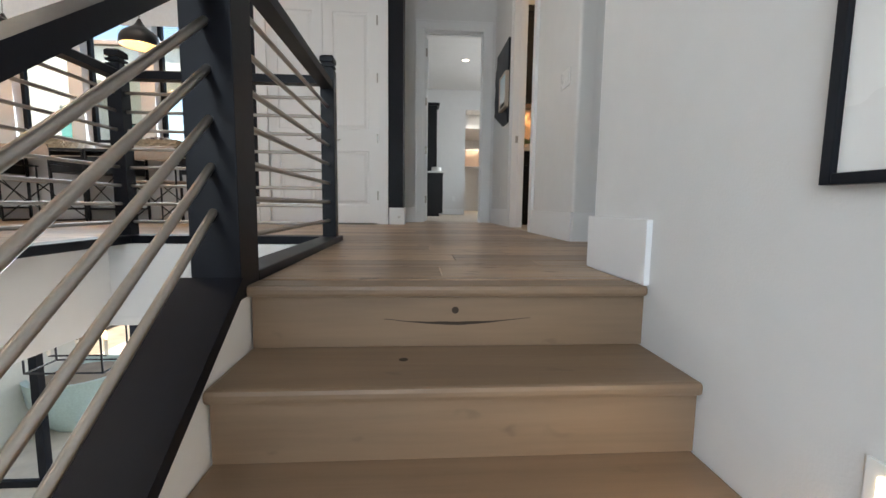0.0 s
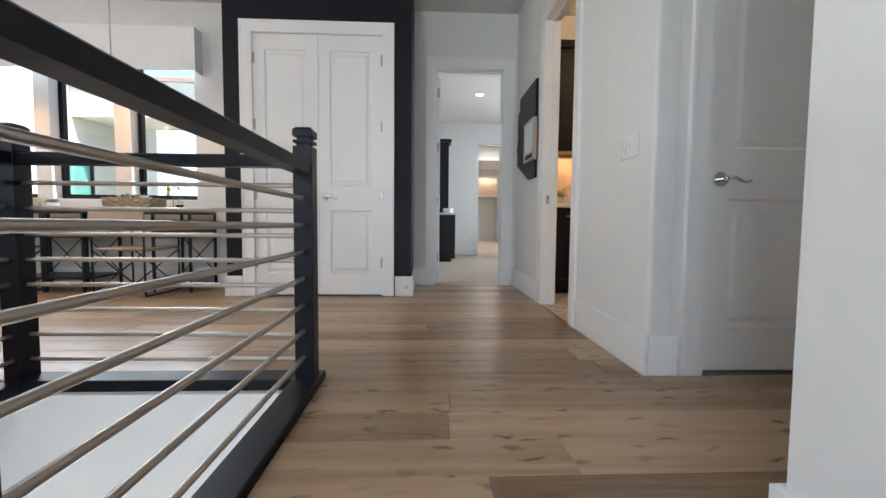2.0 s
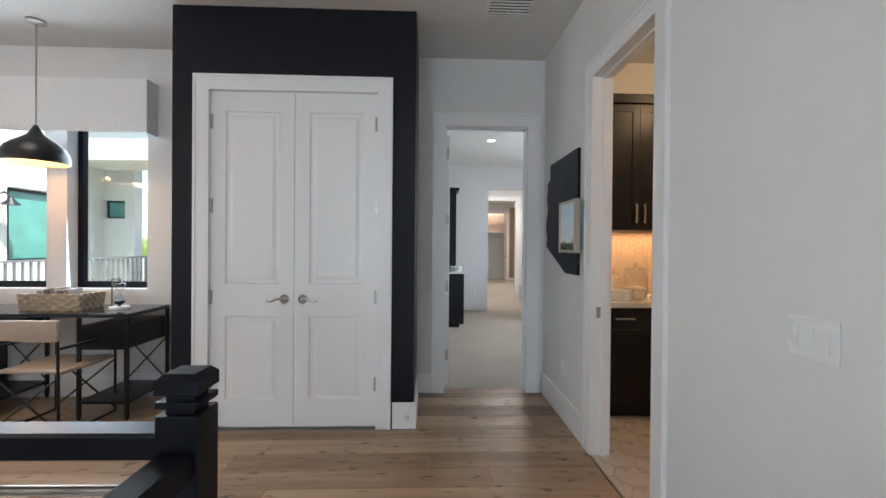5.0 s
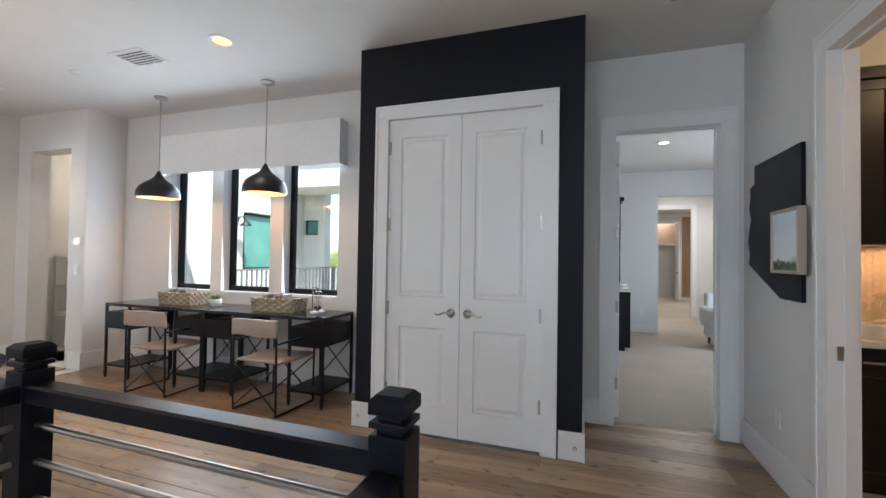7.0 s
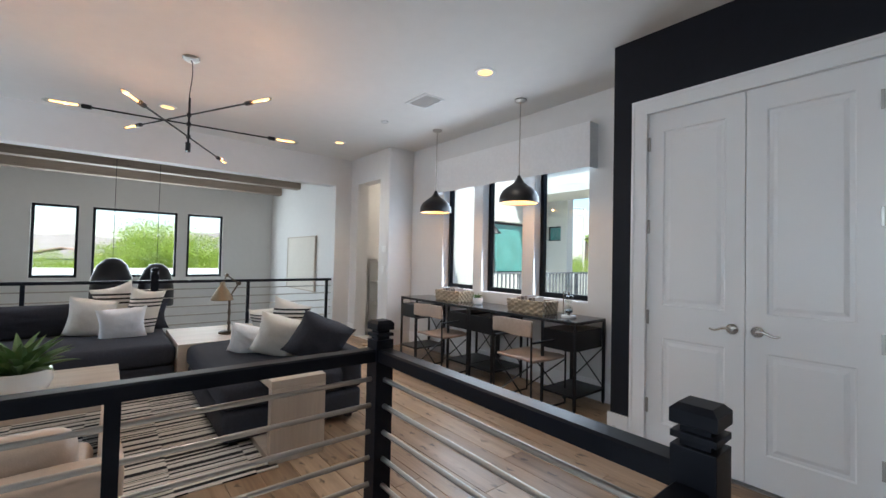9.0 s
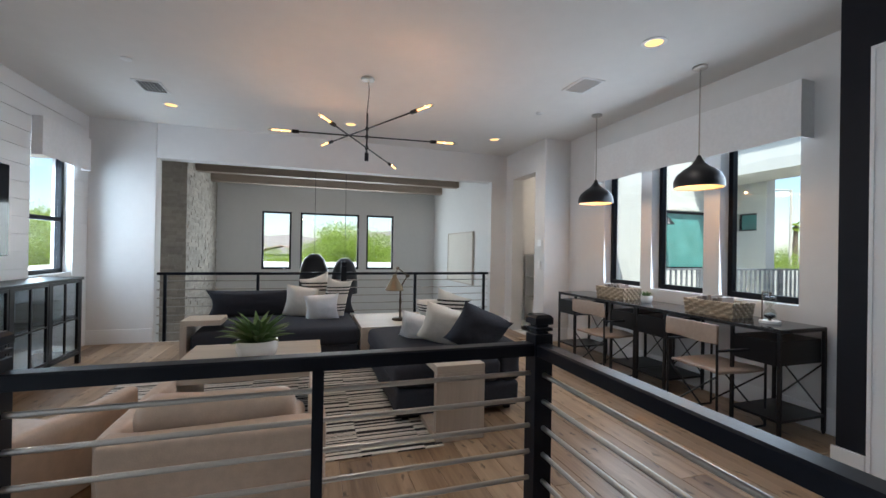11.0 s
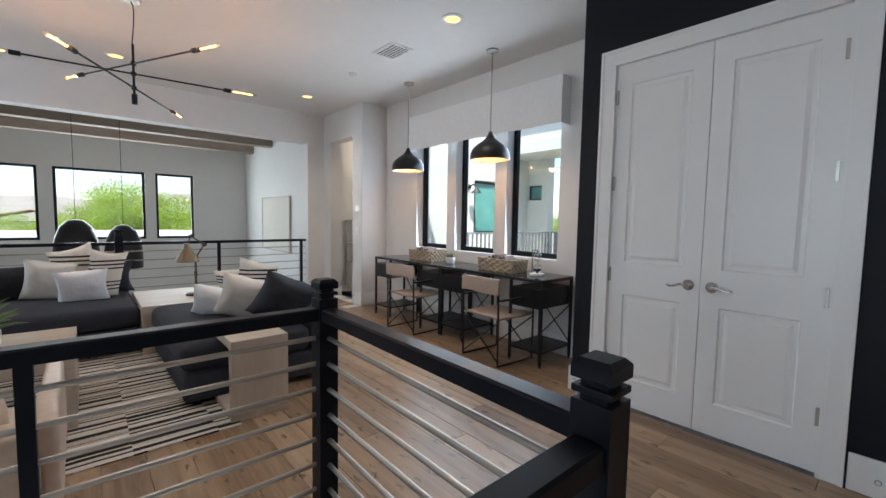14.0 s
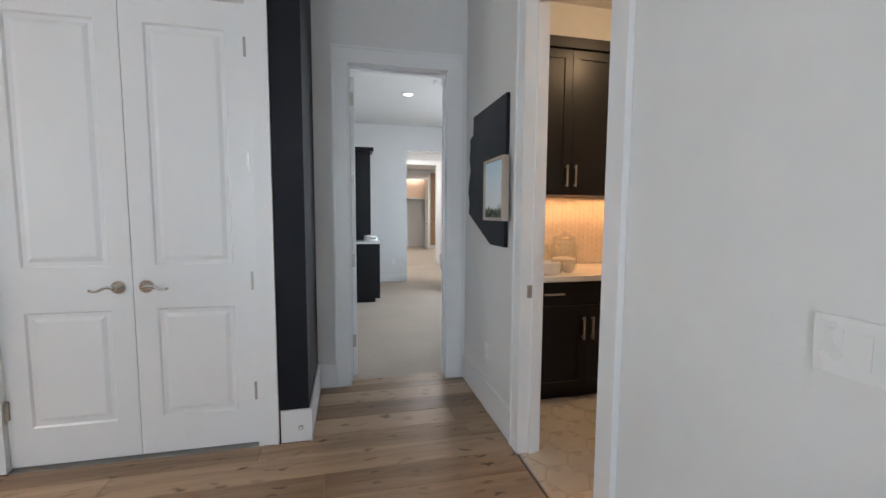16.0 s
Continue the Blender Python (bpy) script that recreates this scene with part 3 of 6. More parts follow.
def jamb(x0, x1, top, y0, y1, axis="x", stop=0.5):
    t = 0.018
    ys = y0 + (y1 - y0) * stop
    bs = [(x0 - 0.002, y0, 0, x0 + t, y1, top), (x1 - t, y0, 0, x1 + 0.002, y1, top), (x0 + t, y0, top - t, x1 - t, y1, top + 0.002),
          (x0 + t, ys, 0, x0 + t + 0.012, ys + 0.035, top - t), (x1 - t - 0.012, ys, 0, x1 - t, ys + 0.035, top - t), (x0 + t + 0.012, ys, top - t - 0.012, x1 - t - 0.012, ys + 0.035, top - t)]
    if axis == "y":
        bs = [(b[1], b[0], b[2], b[4], b[3], b[5]) for b in bs]
    structure("door_jamb", B(*bs), TRIM, "white painted door jamb", "trim")


casing(-1.62, -0.395, 2.44, 4.389)
jamb(-1.62, -0.395, 2.44, 4.37, 4.51, stop=0.45)
casing(0.09, 0.87, 2.43, 5.119, w=0.1)
jamb(0.09, 0.87, 2.43, 5.10, 5.28)
casing(1.25, 2.0, 2.44, 2.279)
jamb(1.25, 2.0, 2.44, 2.262, 2.41, stop=0.5)
casing(3.245, 4.0, 2.425, 1.009, w=0.085, axis="y")
jamb(3.245, 4.0, 2.425, 0.99, 1.125, axis="y")


def lever(parent, x, y, z, way, face=-1):
    """A round rose with a wavy lever, on a door face whose outside looks along face * y."""
    h = part("handle", R(((x, y, z), (x, y + face * 0.012, z), 0.033, 24), ((x, y + face * 0.012, z), (x, y + face * 0.05, z), 0.012, 14)), NICKEL, parent, "polished nickel lever handle", smooth=True)
    bm = bmesh.new()
    last = Vector((x, y + face * 0.05, z))
    for k in range(1, 9):
        u = k / 8
        p = Vector((x + way * 0.115 * u, y + face * (0.05 - 0.006 * u), z - 0.004 + 0.010 * math.sin(u * 6.0)))
        rod(bm, last, p, 0.0095 - 0.003 * u, 10, 0.0095 - 0.003 * (u + 0.1))
        last = p
    part("lever", bm, NICKEL, h, smooth=True)


def panel_door(parent, x0, x1, z0, z1, y, thick=0.035, name="leaf"):
    """A moulded two-panel leaf: face at y, body behind it; tall panel above, shorter below."""
    st = 0.105
    rails = [(z0, z0 + 0.20), (z0 + 0.80, z0 + 1.03), (z1 - 0.14, z1)]
    bs = [(x0, y, z0, x0 + st, y + thick, z1), (x1 - st, y, z0, x1, y + thick, z1)] + [(x0 + st, y, a, x1 - st, y + thick, b) for a, b in rails]
    bm = B(*bs)
    for (a, b) in ((rails[0][1], rails[1][0]), (rails[1][1], rails[2][0])):
        px0, px1 = x0 + st, x1 - st
        rings = []
        for off, dy in ((0, 0), (0.008, 0.011), (0.028, 0.011), (0.05, 0.003)):
            rings.append([bm.verts.new((px, y + dy, pz)) for px, pz in ((px0 + off, a + off), (px1 - off, a + off), (px1 - off, b - off), (px0 + off, b - off))])
        for p, q in zip(rings, rings[1:]):
            for k in range(4):
                bm.faces.new((p[k], p[(k + 1) % 4], q[(k + 1) % 4], q[k]))
        bm.faces.new(rings[-1])
    return part(name, bm, TRIM, parent)


def hinge(parent, x, y, z):
    part("hinge", B((x - 0.008, y - 0.010, z - 0.05, x + 0.008, y + 0.003, z + 0.05), bevel=0.002), HINGE, parent, "nickel butt hinge")


door = tagged(new("door_1"), "white two-panel double closet doors, shut", "door", kind="structure")
for x0, x1, hx, way in ((-1.60, -1.0095, -1.592, -1), (-1.0055, -0.415, -0.423, 1)):
    leaf = panel_door(door, x0, x1, 0.012, 2.42, 4.40)
    lever(leaf, (-1.0075 + way * 0.065), 4.40, 0.935, way)
    for z in (0.32, 0.95, 1.60, 2.20):
        hinge(leaf, hx, 4.396, z)
door = tagged(new("door_2"), "white two-panel interior door, shut", "door", kind="structure")
leaf = panel_door(door, 1.272, 1.978, 0.012, 2.415, 2.30)
lever(leaf, 1.335, 2.30, 0.90, 1)
for z in (0.45, 1.2, 2.1):
    hinge(leaf, 1.970, 2.296, z)
door = tagged(new("door_3"), "white interior door, standing open into the bedroom", "door", kind="structure")
part("leaf", B((0.122, 5.285, 0.012, 0.157, 5.98, 2.37), bevel=0.003), TRIM, door)
for z in (0.3, 0.95, 1.58, 2.2):
    part("hinge", B((0.1235, 5.279, z - 0.05, 0.149, 5.2845, z + 0.05), (0.111, 5.268, z - 0.05, 0.122, 5.2835, z + 0.05)), STEEL, door, "nickel butt hinge")

# ---- stairs ----
RISE, RUN, Y0 = 0.18, 0.2505, 0.80
for k in range(0, 14):
    z, y = -RISE * k, Y0 - RUN * k
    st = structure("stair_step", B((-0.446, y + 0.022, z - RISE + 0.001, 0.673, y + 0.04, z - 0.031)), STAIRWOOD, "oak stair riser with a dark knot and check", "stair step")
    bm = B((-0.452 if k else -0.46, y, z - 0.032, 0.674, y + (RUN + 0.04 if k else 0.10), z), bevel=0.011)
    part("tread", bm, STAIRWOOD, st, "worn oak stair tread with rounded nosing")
structure("stair_soffit", B((-0.446, -2.7, LOW, 0.673, -2.4, -2.55)), WALL, "white base of the stairs", "wall")
DARKKNOT = mat("dark_knot", (0.03, 0.018, 0.01), 0.8)
bm = bmesh.new()
rim = []
for k in range(25):
    u = k / 24
    x_, z_ = -0.085 + 0.42 * u, -0.099 - 0.013 * math.sin(u * 3.3) + 0.0015 * noise.noise((u * 9, 0, 0))
    w_ = 0.0006 + 0.0042 * math.sin(math.pi * u) ** 3
    rim.append([bm.verts.new((x_, Y0 + y_, z_ + d_)) for y_, d_ in ((0.0208, w_), (0.0208, -w_), (0.0222, -w_), (0.0222, w_))])
for p, q in zip(rim, rim[1:]):
    for k in range(4):
        bm.faces.new((p[k], p[(k + 1) % 4], q[(k + 1) % 4], q[k]))
part("knot", R(((-0.026, 0.722, -0.1805), (-0.026, 0.722, -0.1795), 0.012, 16)), DARKKNOT, bpy.data.objects["stair_step.001"], "dark knot in the tread")
part("check", bm, DARKKNOT, bpy.data.objects["stair_step"], "dark split in the oak")
part("knot", R(((0.118, Y0 + 0.0212, -0.074), (0.118, Y0 + 0.0225, -0.074), 0.010, 14)), DARKKNOT, bpy.data.objects["stair_step"])
# stringer wall on the open side: slopes under the handrail shoe
SL = RISE / RUN
def sloped(x0, x1, ya, yb, za, ha, zb, hb):
    """A prism between two sloped lines: at ya it spans za..ha, at yb zb..hb."""
    bm = bmesh.new()
    vs = [bm.verts.new(p) for p in ((x0, ya, za), (x1, ya, za), (x1, ya, ha), (x0, ya, ha), (x0, yb, zb), (x1, yb, zb), (x1, yb, hb), (x0, yb, hb))]
    for f in ((0, 1, 2, 3), (7, 6, 5, 4), (0, 4, 5, 1), (1, 5, 6, 2), (2, 6, 7, 3), (3, 7, 4, 0)):
        bm.faces.new([vs[i] for i in f])
    return bm


YB = -2.6
drop = (0.84 - YB) * SL
structure("stair_stringer_wall", sloped(-0.55, -0.452, 0.84, YB, -0.62, 0.034, -0.62 - drop, 0.034 - drop), WALL, "white sloping stringer wall of the stairs", "wall")

# stair landing edge strip under the railing, and curbs round the well
RAILX, RAILY = -1.70, 2.235
structure("railing_curb", B((-0.565, 0.897, -0.02, -0.452, 2.30, 0.028), (-1.76, 2.18, -0.02, -0.566, 2.30, 0.028), (-1.76, -1.475, -0.02, -1.645, 2.179, 0.028), bevel=0.006), BLACK, "black painted curb under the railing", "railing curb")

# ---- railings ----
def newel(at, w=0.088, h=1.075, name="newel_post", cap=0.038, groove=0.013):
    ob = thing(name, at, "square black painted newel post with grooved top", "newel post", "newel posts")
    a = w / 2
    part("shaft", B((-a, -a, 0, a, a, h - cap - 3 * groove), bevel=0.002), BLACK, ob)
    n = a - 0.013
    part("neck", B((-n, -n, h - cap - 3 * groove - 0.001, n, n, h - cap + 0.004)), BLACK, ob)
    part("collar", B((-a, -a, h - cap - 2 * groove, a, a, h - cap - groove), bevel=0.002), BLACK, ob)
    c = a + 0.001
    bm = bmesh.new()
    rings = [[bm.verts.new((sx * r, sy * r, z)) for sx, sy in ((-1, -1), (1, -1), (1, 1), (-1, 1))] for r, z in ((c - 0.002, h - cap), (c, h - cap + 0.002), (c, h - cap * 0.3), (c - 0.011, h))]
    for p, q in zip(rings, rings[1:]):
        for k in range(4):
            bm.faces.new((p[k], p[(k + 1) % 4], q[(k + 1) % 4], q[k]))
    bm.faces.new(rings[0][::-1]), bm.faces.new(rings[-1])
    part("cap", bm, BLACK, ob)
    return ob


NB, NC, ND, NA = (-0.512, 2.22), (RAILX, 2.237), (RAILX - 0.012, 0.487), (-0.5125, 0.832)
for (x, y), w in ((NB, 0.078), (NC, 0.078), (ND, 0.08)):
    newel((x, y, 0.026), w, 1.05)
newel((NA[0], NA[1], -0.03), 0.125, 1.2, cap=0.074, groove=0.019)

BARS = [0.125, 0.235, 0.345, 0.455, 0.565, 0.675, 0.785]
BARS_LOFT = [0.105, 0.21, 0.315, 0.42, 0.525, 0.63, 0.735, 0.84]


def railing(a, b, posts=(), label="black handrail with brushed steel bars", lead=0.04, bars=BARS_LOFT, top=0.935):
    ob = thing("railing", (a[0], a[1], 0.028), label, "railing", "loft railings")
    d = Vector((b[0] - a[0], b[1] - a[1], 0))
    u = d.normalized()
    s, e = u * lead, d - u * lead
    side = Vector((-u.y, u.x, 0)) * 0.033
    bm = bmesh.new()
    z0, z1 = top - 0.048, top
    vs = [bm.verts.new(p + q + Vector((0, 0, z))) for p in (s, e) for q, z in ((-side, z0), (side, z0), (side, z1 - 0.006), (side * 0.8, z1), (-side * 0.8, z1), (-side, z1 - 0.006))]
    for k in range(6):
        bm.faces.new((vs[k], vs[(k + 1) % 6], vs[6 + (k + 1) % 6], vs[6 + k]))
    bm.faces.new(vs[:6][::-1]), bm.faces.new(vs[6:])
    part("handrail", bm, BLACK, ob, "black painted flat handrail")
    for z in bars:
        part("bar", R((s + Vector((0, 0, z - 0.028)), e + Vector((0, 0, z - 0.028)), 0.0095, 12)), STEEL, ob, smooth=True)
    for y in posts:
        c = u * y
        part("post", B((c.x - 0.019, c.y - 0.019, 0, c.x + 0.019, c.y + 0.019, top - 0.047)), BLACK, ob)
    return ob


railing(NA, NB, lead=0.045, bars=BARS, top=0.905)
railing(NC, NB)
railing(NC, ND, (0.86,))
railing(ND, (RAILX - 0.005, -1.44), (0.98,), lead=0.03)
# railing of the great room opening
OPX = -6.95
ob = thing("opening_railing", (OPX, -0.69, 0.0), "black handrail with thin steel bars across the opening", "railing", "loft railings")
part("handrail", B((-0.03, 0.002, 0.915, 0.03, 5.045, 0.955), bevel=0.004), BLACK, ob)
for y in (0.10, 1.30, 3.72, 4.97):
    part("post", B((-0.02, y - 0.02, -0.018, 0.02, y + 0.02, 0.916)), BLACK, ob)
for z in np.linspace(0.1, 0.83, 7):
    part("bar", R(((0, 0.002, z), (0, 5.045, z), 0.008, 10)), STEEL, ob, smooth=True)

newel((OPX, 1.858, -0.018), 0.088, 1.14)

# sloping stair railing
ob = thing("stair_railing", (NA[0], NA[1], 0), "black sloping stair handrail with steel bars", "railing", "loft railings")
YE = YB - NA[1]
def sl(bm_y0, y1, x0, x1, z, h):
    return sloped(x0, x1, bm_y0, y1, z + bm_y0 * SL, z + h + bm_y0 * SL, z + y1 * SL, z + h + y1 * SL)


part("handrail", sl(-0.06, YE, -0.028, 0.028, 0.805, 0.046), BLACK, ob, "black painted sloping handrail")
part("shoe", sl(-0.063, YE, -0.1075, 0.0685, 0.032, 0.042), BLACK, ob, "black sloping bottom shoe")
for z in (0.243, 0.358, 0.475, 0.596, 0.709):
    part("bar", R(((0, -0.06, z - 0.043), (0, YE, z + YE * SL * 1.02), 0.0105, 12)), STEEL, ob, smooth=True)

# ---- floor planks ----
floor = structure("floor", B((-6.849, 2.31, -0.019, -6.84, 2.32, -0.012)), FLOORWOOD, "wide-plank oak floor with knots, planks running across the hall", "floor")
PW = 0.192
REGIONS = [(-6.83, -1.763, -1.46, 2.305), (-6.83, 0.991, 2.305, 4.37), (-6.83, -5.8, 4.37, 4.63), (-5.56, -1.884, 4.37, 5.062), (-0.121, 0.991, 4.37, 5.10), (-0.45, 0.655, 0.902, 1.2), (-0.45, 2.2, 1.2, 2.26), (0.11, 0.85, 5.10, 5.22), (-0.45, 0.99, 2.26, 2.305), (-6.83, -1.884, 4.37, 4.371)]
rnd = random.Random(4)
def planks(regions):
    for x0, x1, y0, y1 in regions:
        row = math.floor(y0 / PW)
        while row * PW < y1 - 1e-6:
            a, b = max(row * PW, y0), min((row + 1) * PW, y1)
            row += 1
            if b - a < 0.012:
                continue
            rr = random.Random(row * 7 + 3)
            x = x0 - rr.uniform(0.2, 1.9)
            while x < x1:
                ln = rr.choice((1.6, 1.9, 2.2, 1.2))
                p, q = max(x, x0), min(x + ln, x1)
                x += ln
                if q - p > 0.02:
                    bm = bmesh.new()
                    bx(bm, p + 0.0006, a + 0.0006, -0.018, q - 0.0006, b - 0.0006, 0.0)
                    top = [e for e in bm.edges if all(v.co.z > -0.001 for v in e.verts)]
                    bmesh.ops.bevel(bm, geom=top, offset=0.0022, segments=1, affect="EDGES")
                    part("plank", bm, FLOORWOOD, floor)


# ---- great room beyond the opening ----
GX = -11.0
structure("great_room_wall_far", wall_bm("y", GX - 0.2, 0.2, -1.68, 4.75, LOW, 3.4, [(0.23, 0.90, 0.80, 2.21), (1.11, 2.54, 0.80, 2.21), (2.73, 3.44, 0.80, 2.21)]), WALL, "white far wall of the great room with three windows", "wall")
structure("great_room_wall_right", B((GX, 4.55, LOW, -7.05, 4.75, 3.4)), WALL, "white side wall of the great room", "wall")
structure("great_room_wall_left", B((GX, -1.68, LOW, -7.05, -1.5, 3.4)), WALL, "white side wall of the great room", "wall")
structure("great_room_wall_near", wall_bm("y", -7.06, 0.01, -1.5, 4.55, LOW, 3.2, [(-0.69, 4.36, -0.1, 2.545)]), WALL, "white wall of the great room below the loft", "wall")
structure("great_room_ceiling", B((GX - 0.2, -1.68, 3.2, -7.05, 4.75, 3.4)), CEIL, "white great room ceiling", "ceiling")
structure("great_room_floor", B((GX, -1.5, LOW - 0.1, -7.05, 4.55, LOW)), GREYFLOOR, "pale floor of the great room below", "floor")
for k, (a, b) in enumerate(((0.23, 0.90), (1.11, 2.54), (2.73, 3.44))):
    w = tagged(part("window_%d" % (6 + k), B((GX - 0.09, a, 0.8, GX - 0.03, a + 0.045, 2.21), (GX - 0.09, b - 0.045, 0.8, GX - 0.03, b, 2.21), (GX - 0.09, a + 0.045, 0.8, GX - 0.03, b - 0.045, 0.845), (GX - 0.09, a + 0.045, 2.165, GX - 0.03, b - 0.045, 2.21)), BLACK), "black-framed great room window", "window", kind="structure")
    pane = part("pane", B((GX - 0.065, a + 0.045, 0.845, GX - 0.058, b - 0.045, 2.165)), GLASS, w)
    pane.visible_shadow = False
for x in (-8.0, -9.15, -10.4):
    tagged(part("ceiling_beam", B((x - 0.1, -1.499, 2.76, x + 0.1, 4.549, 3.199), bevel=0.008), BEAMWOOD), "dark stained wooden ceiling beam", "beam", "ceiling beams", "structure")
# stone chimney
chim = structure("stone_chimney", B((GX + 0.001, -1.499, LOW, -8.53, -0.75, 3.199)), STONE, "chimney breast clad in stacked ledger stone", "chimney")
rs = random.Random(8)
def stones():
    """Thin ledger courses: single stones on the face to the loft, the side face joined into one cladding."""
    side = bmesh.new()
    z = -0.35
    while z < 3.15:
        h = rs.uniform(0.04, 0.085)
        u = -1.495
        while u < -0.735:
            v = min(u + rs.uniform(0.14, 0.42), -0.735)
            part("stone", B((-8.529, u + 0.002, z + 0.002, -8.529 + rs.uniform(0.003, 0.014), v - 0.002, min(z + h, 3.19))), STONE, chim)
            u = v
        u = GX + 0.02
        while u < -8.52:
            v = min(u + rs.uniform(0.10, 0.30), -8.52)
            bx(side, u + 0.002, -0.749, z + 0.002, v - 0.002, -0.749 + rs.uniform(0.004, 0.018), min(z + h, 3.19))
            u = v
        z += h
    tagged(part("stone_cladding", side, STONEJOINED, chim), kind="stuff")


# great room pendants and picture
def dome_pendant(name, at, r, h, top, label, group):
    ob = thing(name, at, label, "pendant lamp", group)
    prof = [(r * 0.96, 0.0), (r, 0.01), (r, h * 0.35), (r * 0.93, h * 0.6), (r * 0.7, h * 0.85), (r * 0.35, h * 0.98), (0.02, h)]
    part("shade", lathe(bmesh.new(), prof, 36), BLACKMETAL, ob, smooth=True)
    part("rod", R(((0, 0, h - 0.01), (0, 0, top - at[2]), 0.004, 8)), BLACKMETAL, ob)


dome_pendant("great_room_pendant", (-9.0, 1.43, 0.42), 0.29, 0.8, 3.2, "large black dome pendant over the great room", "great room pendants")
dome_pendant("great_room_pendant", (-8.8, 2.02, 0.42), 0.26, 0.72, 3.2, "large black dome pendant over the great room", "great room pendants")
pic = thing("wall_art", (-8.87, 4.549, 0.62), "pale textured canvas in a thin wooden frame", "picture")
part("canvas", B((-0.77, -0.03, 0.02, 0.77, -0.012, 1.09)), CREAM, pic)
part("frame", B((-0.79, -0.04, 0, -0.772, -0.001, 1.11), (0.772, -0.04, 0, 0.79, -0.001, 1.11), (-0.772, -0.04, 0, 0.772, -0.001, 0.018), (-0.772, -0.04, 1.092, 0.772, -0.001, 1.11)), PALEWOOD, pic)

# room past the tall doorway
structure("pantry_shell", B((-7.6, 4.86, -0.4, -7.5, 6.62, H), (-5.75, 5.31, -0.4, -5.66, 6.62, H), (-7.5, 6.52, -0.4, -5.75, 6.62, H), (-7.5, 4.86, -0.4, -5.75, 6.52, -0.02), (-7.5, 4.86, H, -5.75, 6.52, H + 0.1), (-7.5, 4.851, -0.02, -7.05, 4.86, H)), WALL, "plain white room past the doorway", "wall")
sh = thing("pantry_shelf", (-7.2, 5.4, -0.02), "white open shelves with dark things past the doorway", "shelf")
part("side", B((-0.28, 0.0, 0, -0.25, 1.1, 1.3)), TRIM, sh)
for z in (0.45, 0.85, 1.27):
    part("board", B((-0.25, 0.0, z, 0.2, 1.1, z + 0.03)), TRIM, sh)
part("base", B((-0.25, 0.0, 0.0, 0.2, 1.1, 0.44)), TRIM, sh)
bulb_light("pantry_lamp", (-6.6, 6.1, 2.6), 3.6, (1, 0.84, 0.65), 0.1)

# ---- washroom ----
structure("washroom_shell", B((1.14, 2.9, -0.02, 3.2, 3.0, H), (3.1, 3.0, -0.02, 3.2, 5.12, H)), WALL, "plain cream washroom walls", "wall")
structure("washroom_floor_bed", B((1.0, 3.0, -0.4, 3.1, 5.12, -0.004)), GROUT, "grout bed of the washroom floor", "floor")
hexf = structure("washroom_floor", B((1.02, 3.99, -0.014, 1.03, 4.0, -0.006)), TILE, "beige hexagonal floor tiles", "floor")
def hexagon(bm_r, h):
    bm = bmesh.new()
    a = [bm.verts.new((bm_r * math.cos(math.pi / 3 * k), bm_r * math.sin(math.pi / 3 * k), 0)) for k in range(6)]
    b = [bm.verts.new((bm_r * 0.975 * math.cos(math.pi / 3 * k), bm_r * 0.975 * math.sin(math.pi / 3 * k), h)) for k in range(6)]
    bm.faces.new(b)
    for k in range(6):
        bm.faces.new((a[k], a[(k + 1) % 6], b[(k + 1) % 6], b[k]))
    return bm


def hex_floor():
    me = mesh_of("tile", hexagon(0.118, 0.012), TILE)
    r = 0.122
    for i in range(0, 12):
        for j in range(0, 9):
            x, y = 1.16 + i * 1.5 * r, 3.1 + (j + (i % 2) / 2) * r * math.sqrt(3)
            if x < 2.9 and y < 4.75:
                ob = new("tile", me)
                ob.parent = hexf
                ob.location = (x, y, -0.012)
    # tiles cut along the door line
    cut = hexagon(0.118, 0.012)
    edge = 1.006 - (1.16 - 1.5 * r)
    bmesh.ops.bisect_plane(cut, geom=cut.verts[:] + cut.edges[:] + cut.faces[:], plane_co=(edge, 0, 0), plane_no=(1, 0, 0), clear_inner=True)
    me = mesh_of("tile", cut, TILE)
    for j in range(1, 5):
        ob = new("tile", me)
        ob.parent = hexf
        ob.location = (1.16 - 1.5 * r, 3.1 + (j + 0.5) * r * math.sqrt(3), -0.012)


part("strike_plate", B((1.03, 3.9785, 0.875, 1.075, 3.9815, 0.945), bevel=0.001), HINGE, bpy.data.objects["door_jamb.003"], "nickel strike plate")
structure("threshold", B((0.996, 3.264, -0.01, 1.004, 3.981, 0.002)), STEEL, "thin metal floor threshold", "trim")
# base cabinets, counter, splash and wall cabinets
def ring_bm(x0, x1, z0, z1, w, y0, y1):
    """A rectangular frame in the xz plane, one closed body."""
    bm = bmesh.new()
    o = [(x0, z0), (x1, z0), (x1, z1), (x0, z1)]
    i = [(x0 + w, z0 + w), (x1 - w, z0 + w), (x1 - w, z1 - w), (x0 + w, z1 - w)]
    vs = [[bm.verts.new((x, y, z)) for x, z in q] for y in (y0, y1) for q in (o, i)]
    for k in range(4):
        n = (k + 1) % 4
        bm.faces.new((vs[0][k], vs[0][n], vs[1][n], vs[1][k]))
        bm.faces.new((vs[2][n], vs[2][k], vs[3][k], vs[3][n]))
        bm.faces.new((vs[0][n], vs[0][k], vs[2][k], vs[2][n]))
        bm.faces.new((vs[1][k], vs[1][n], vs[3][n], vs[3][k]))
    return bm


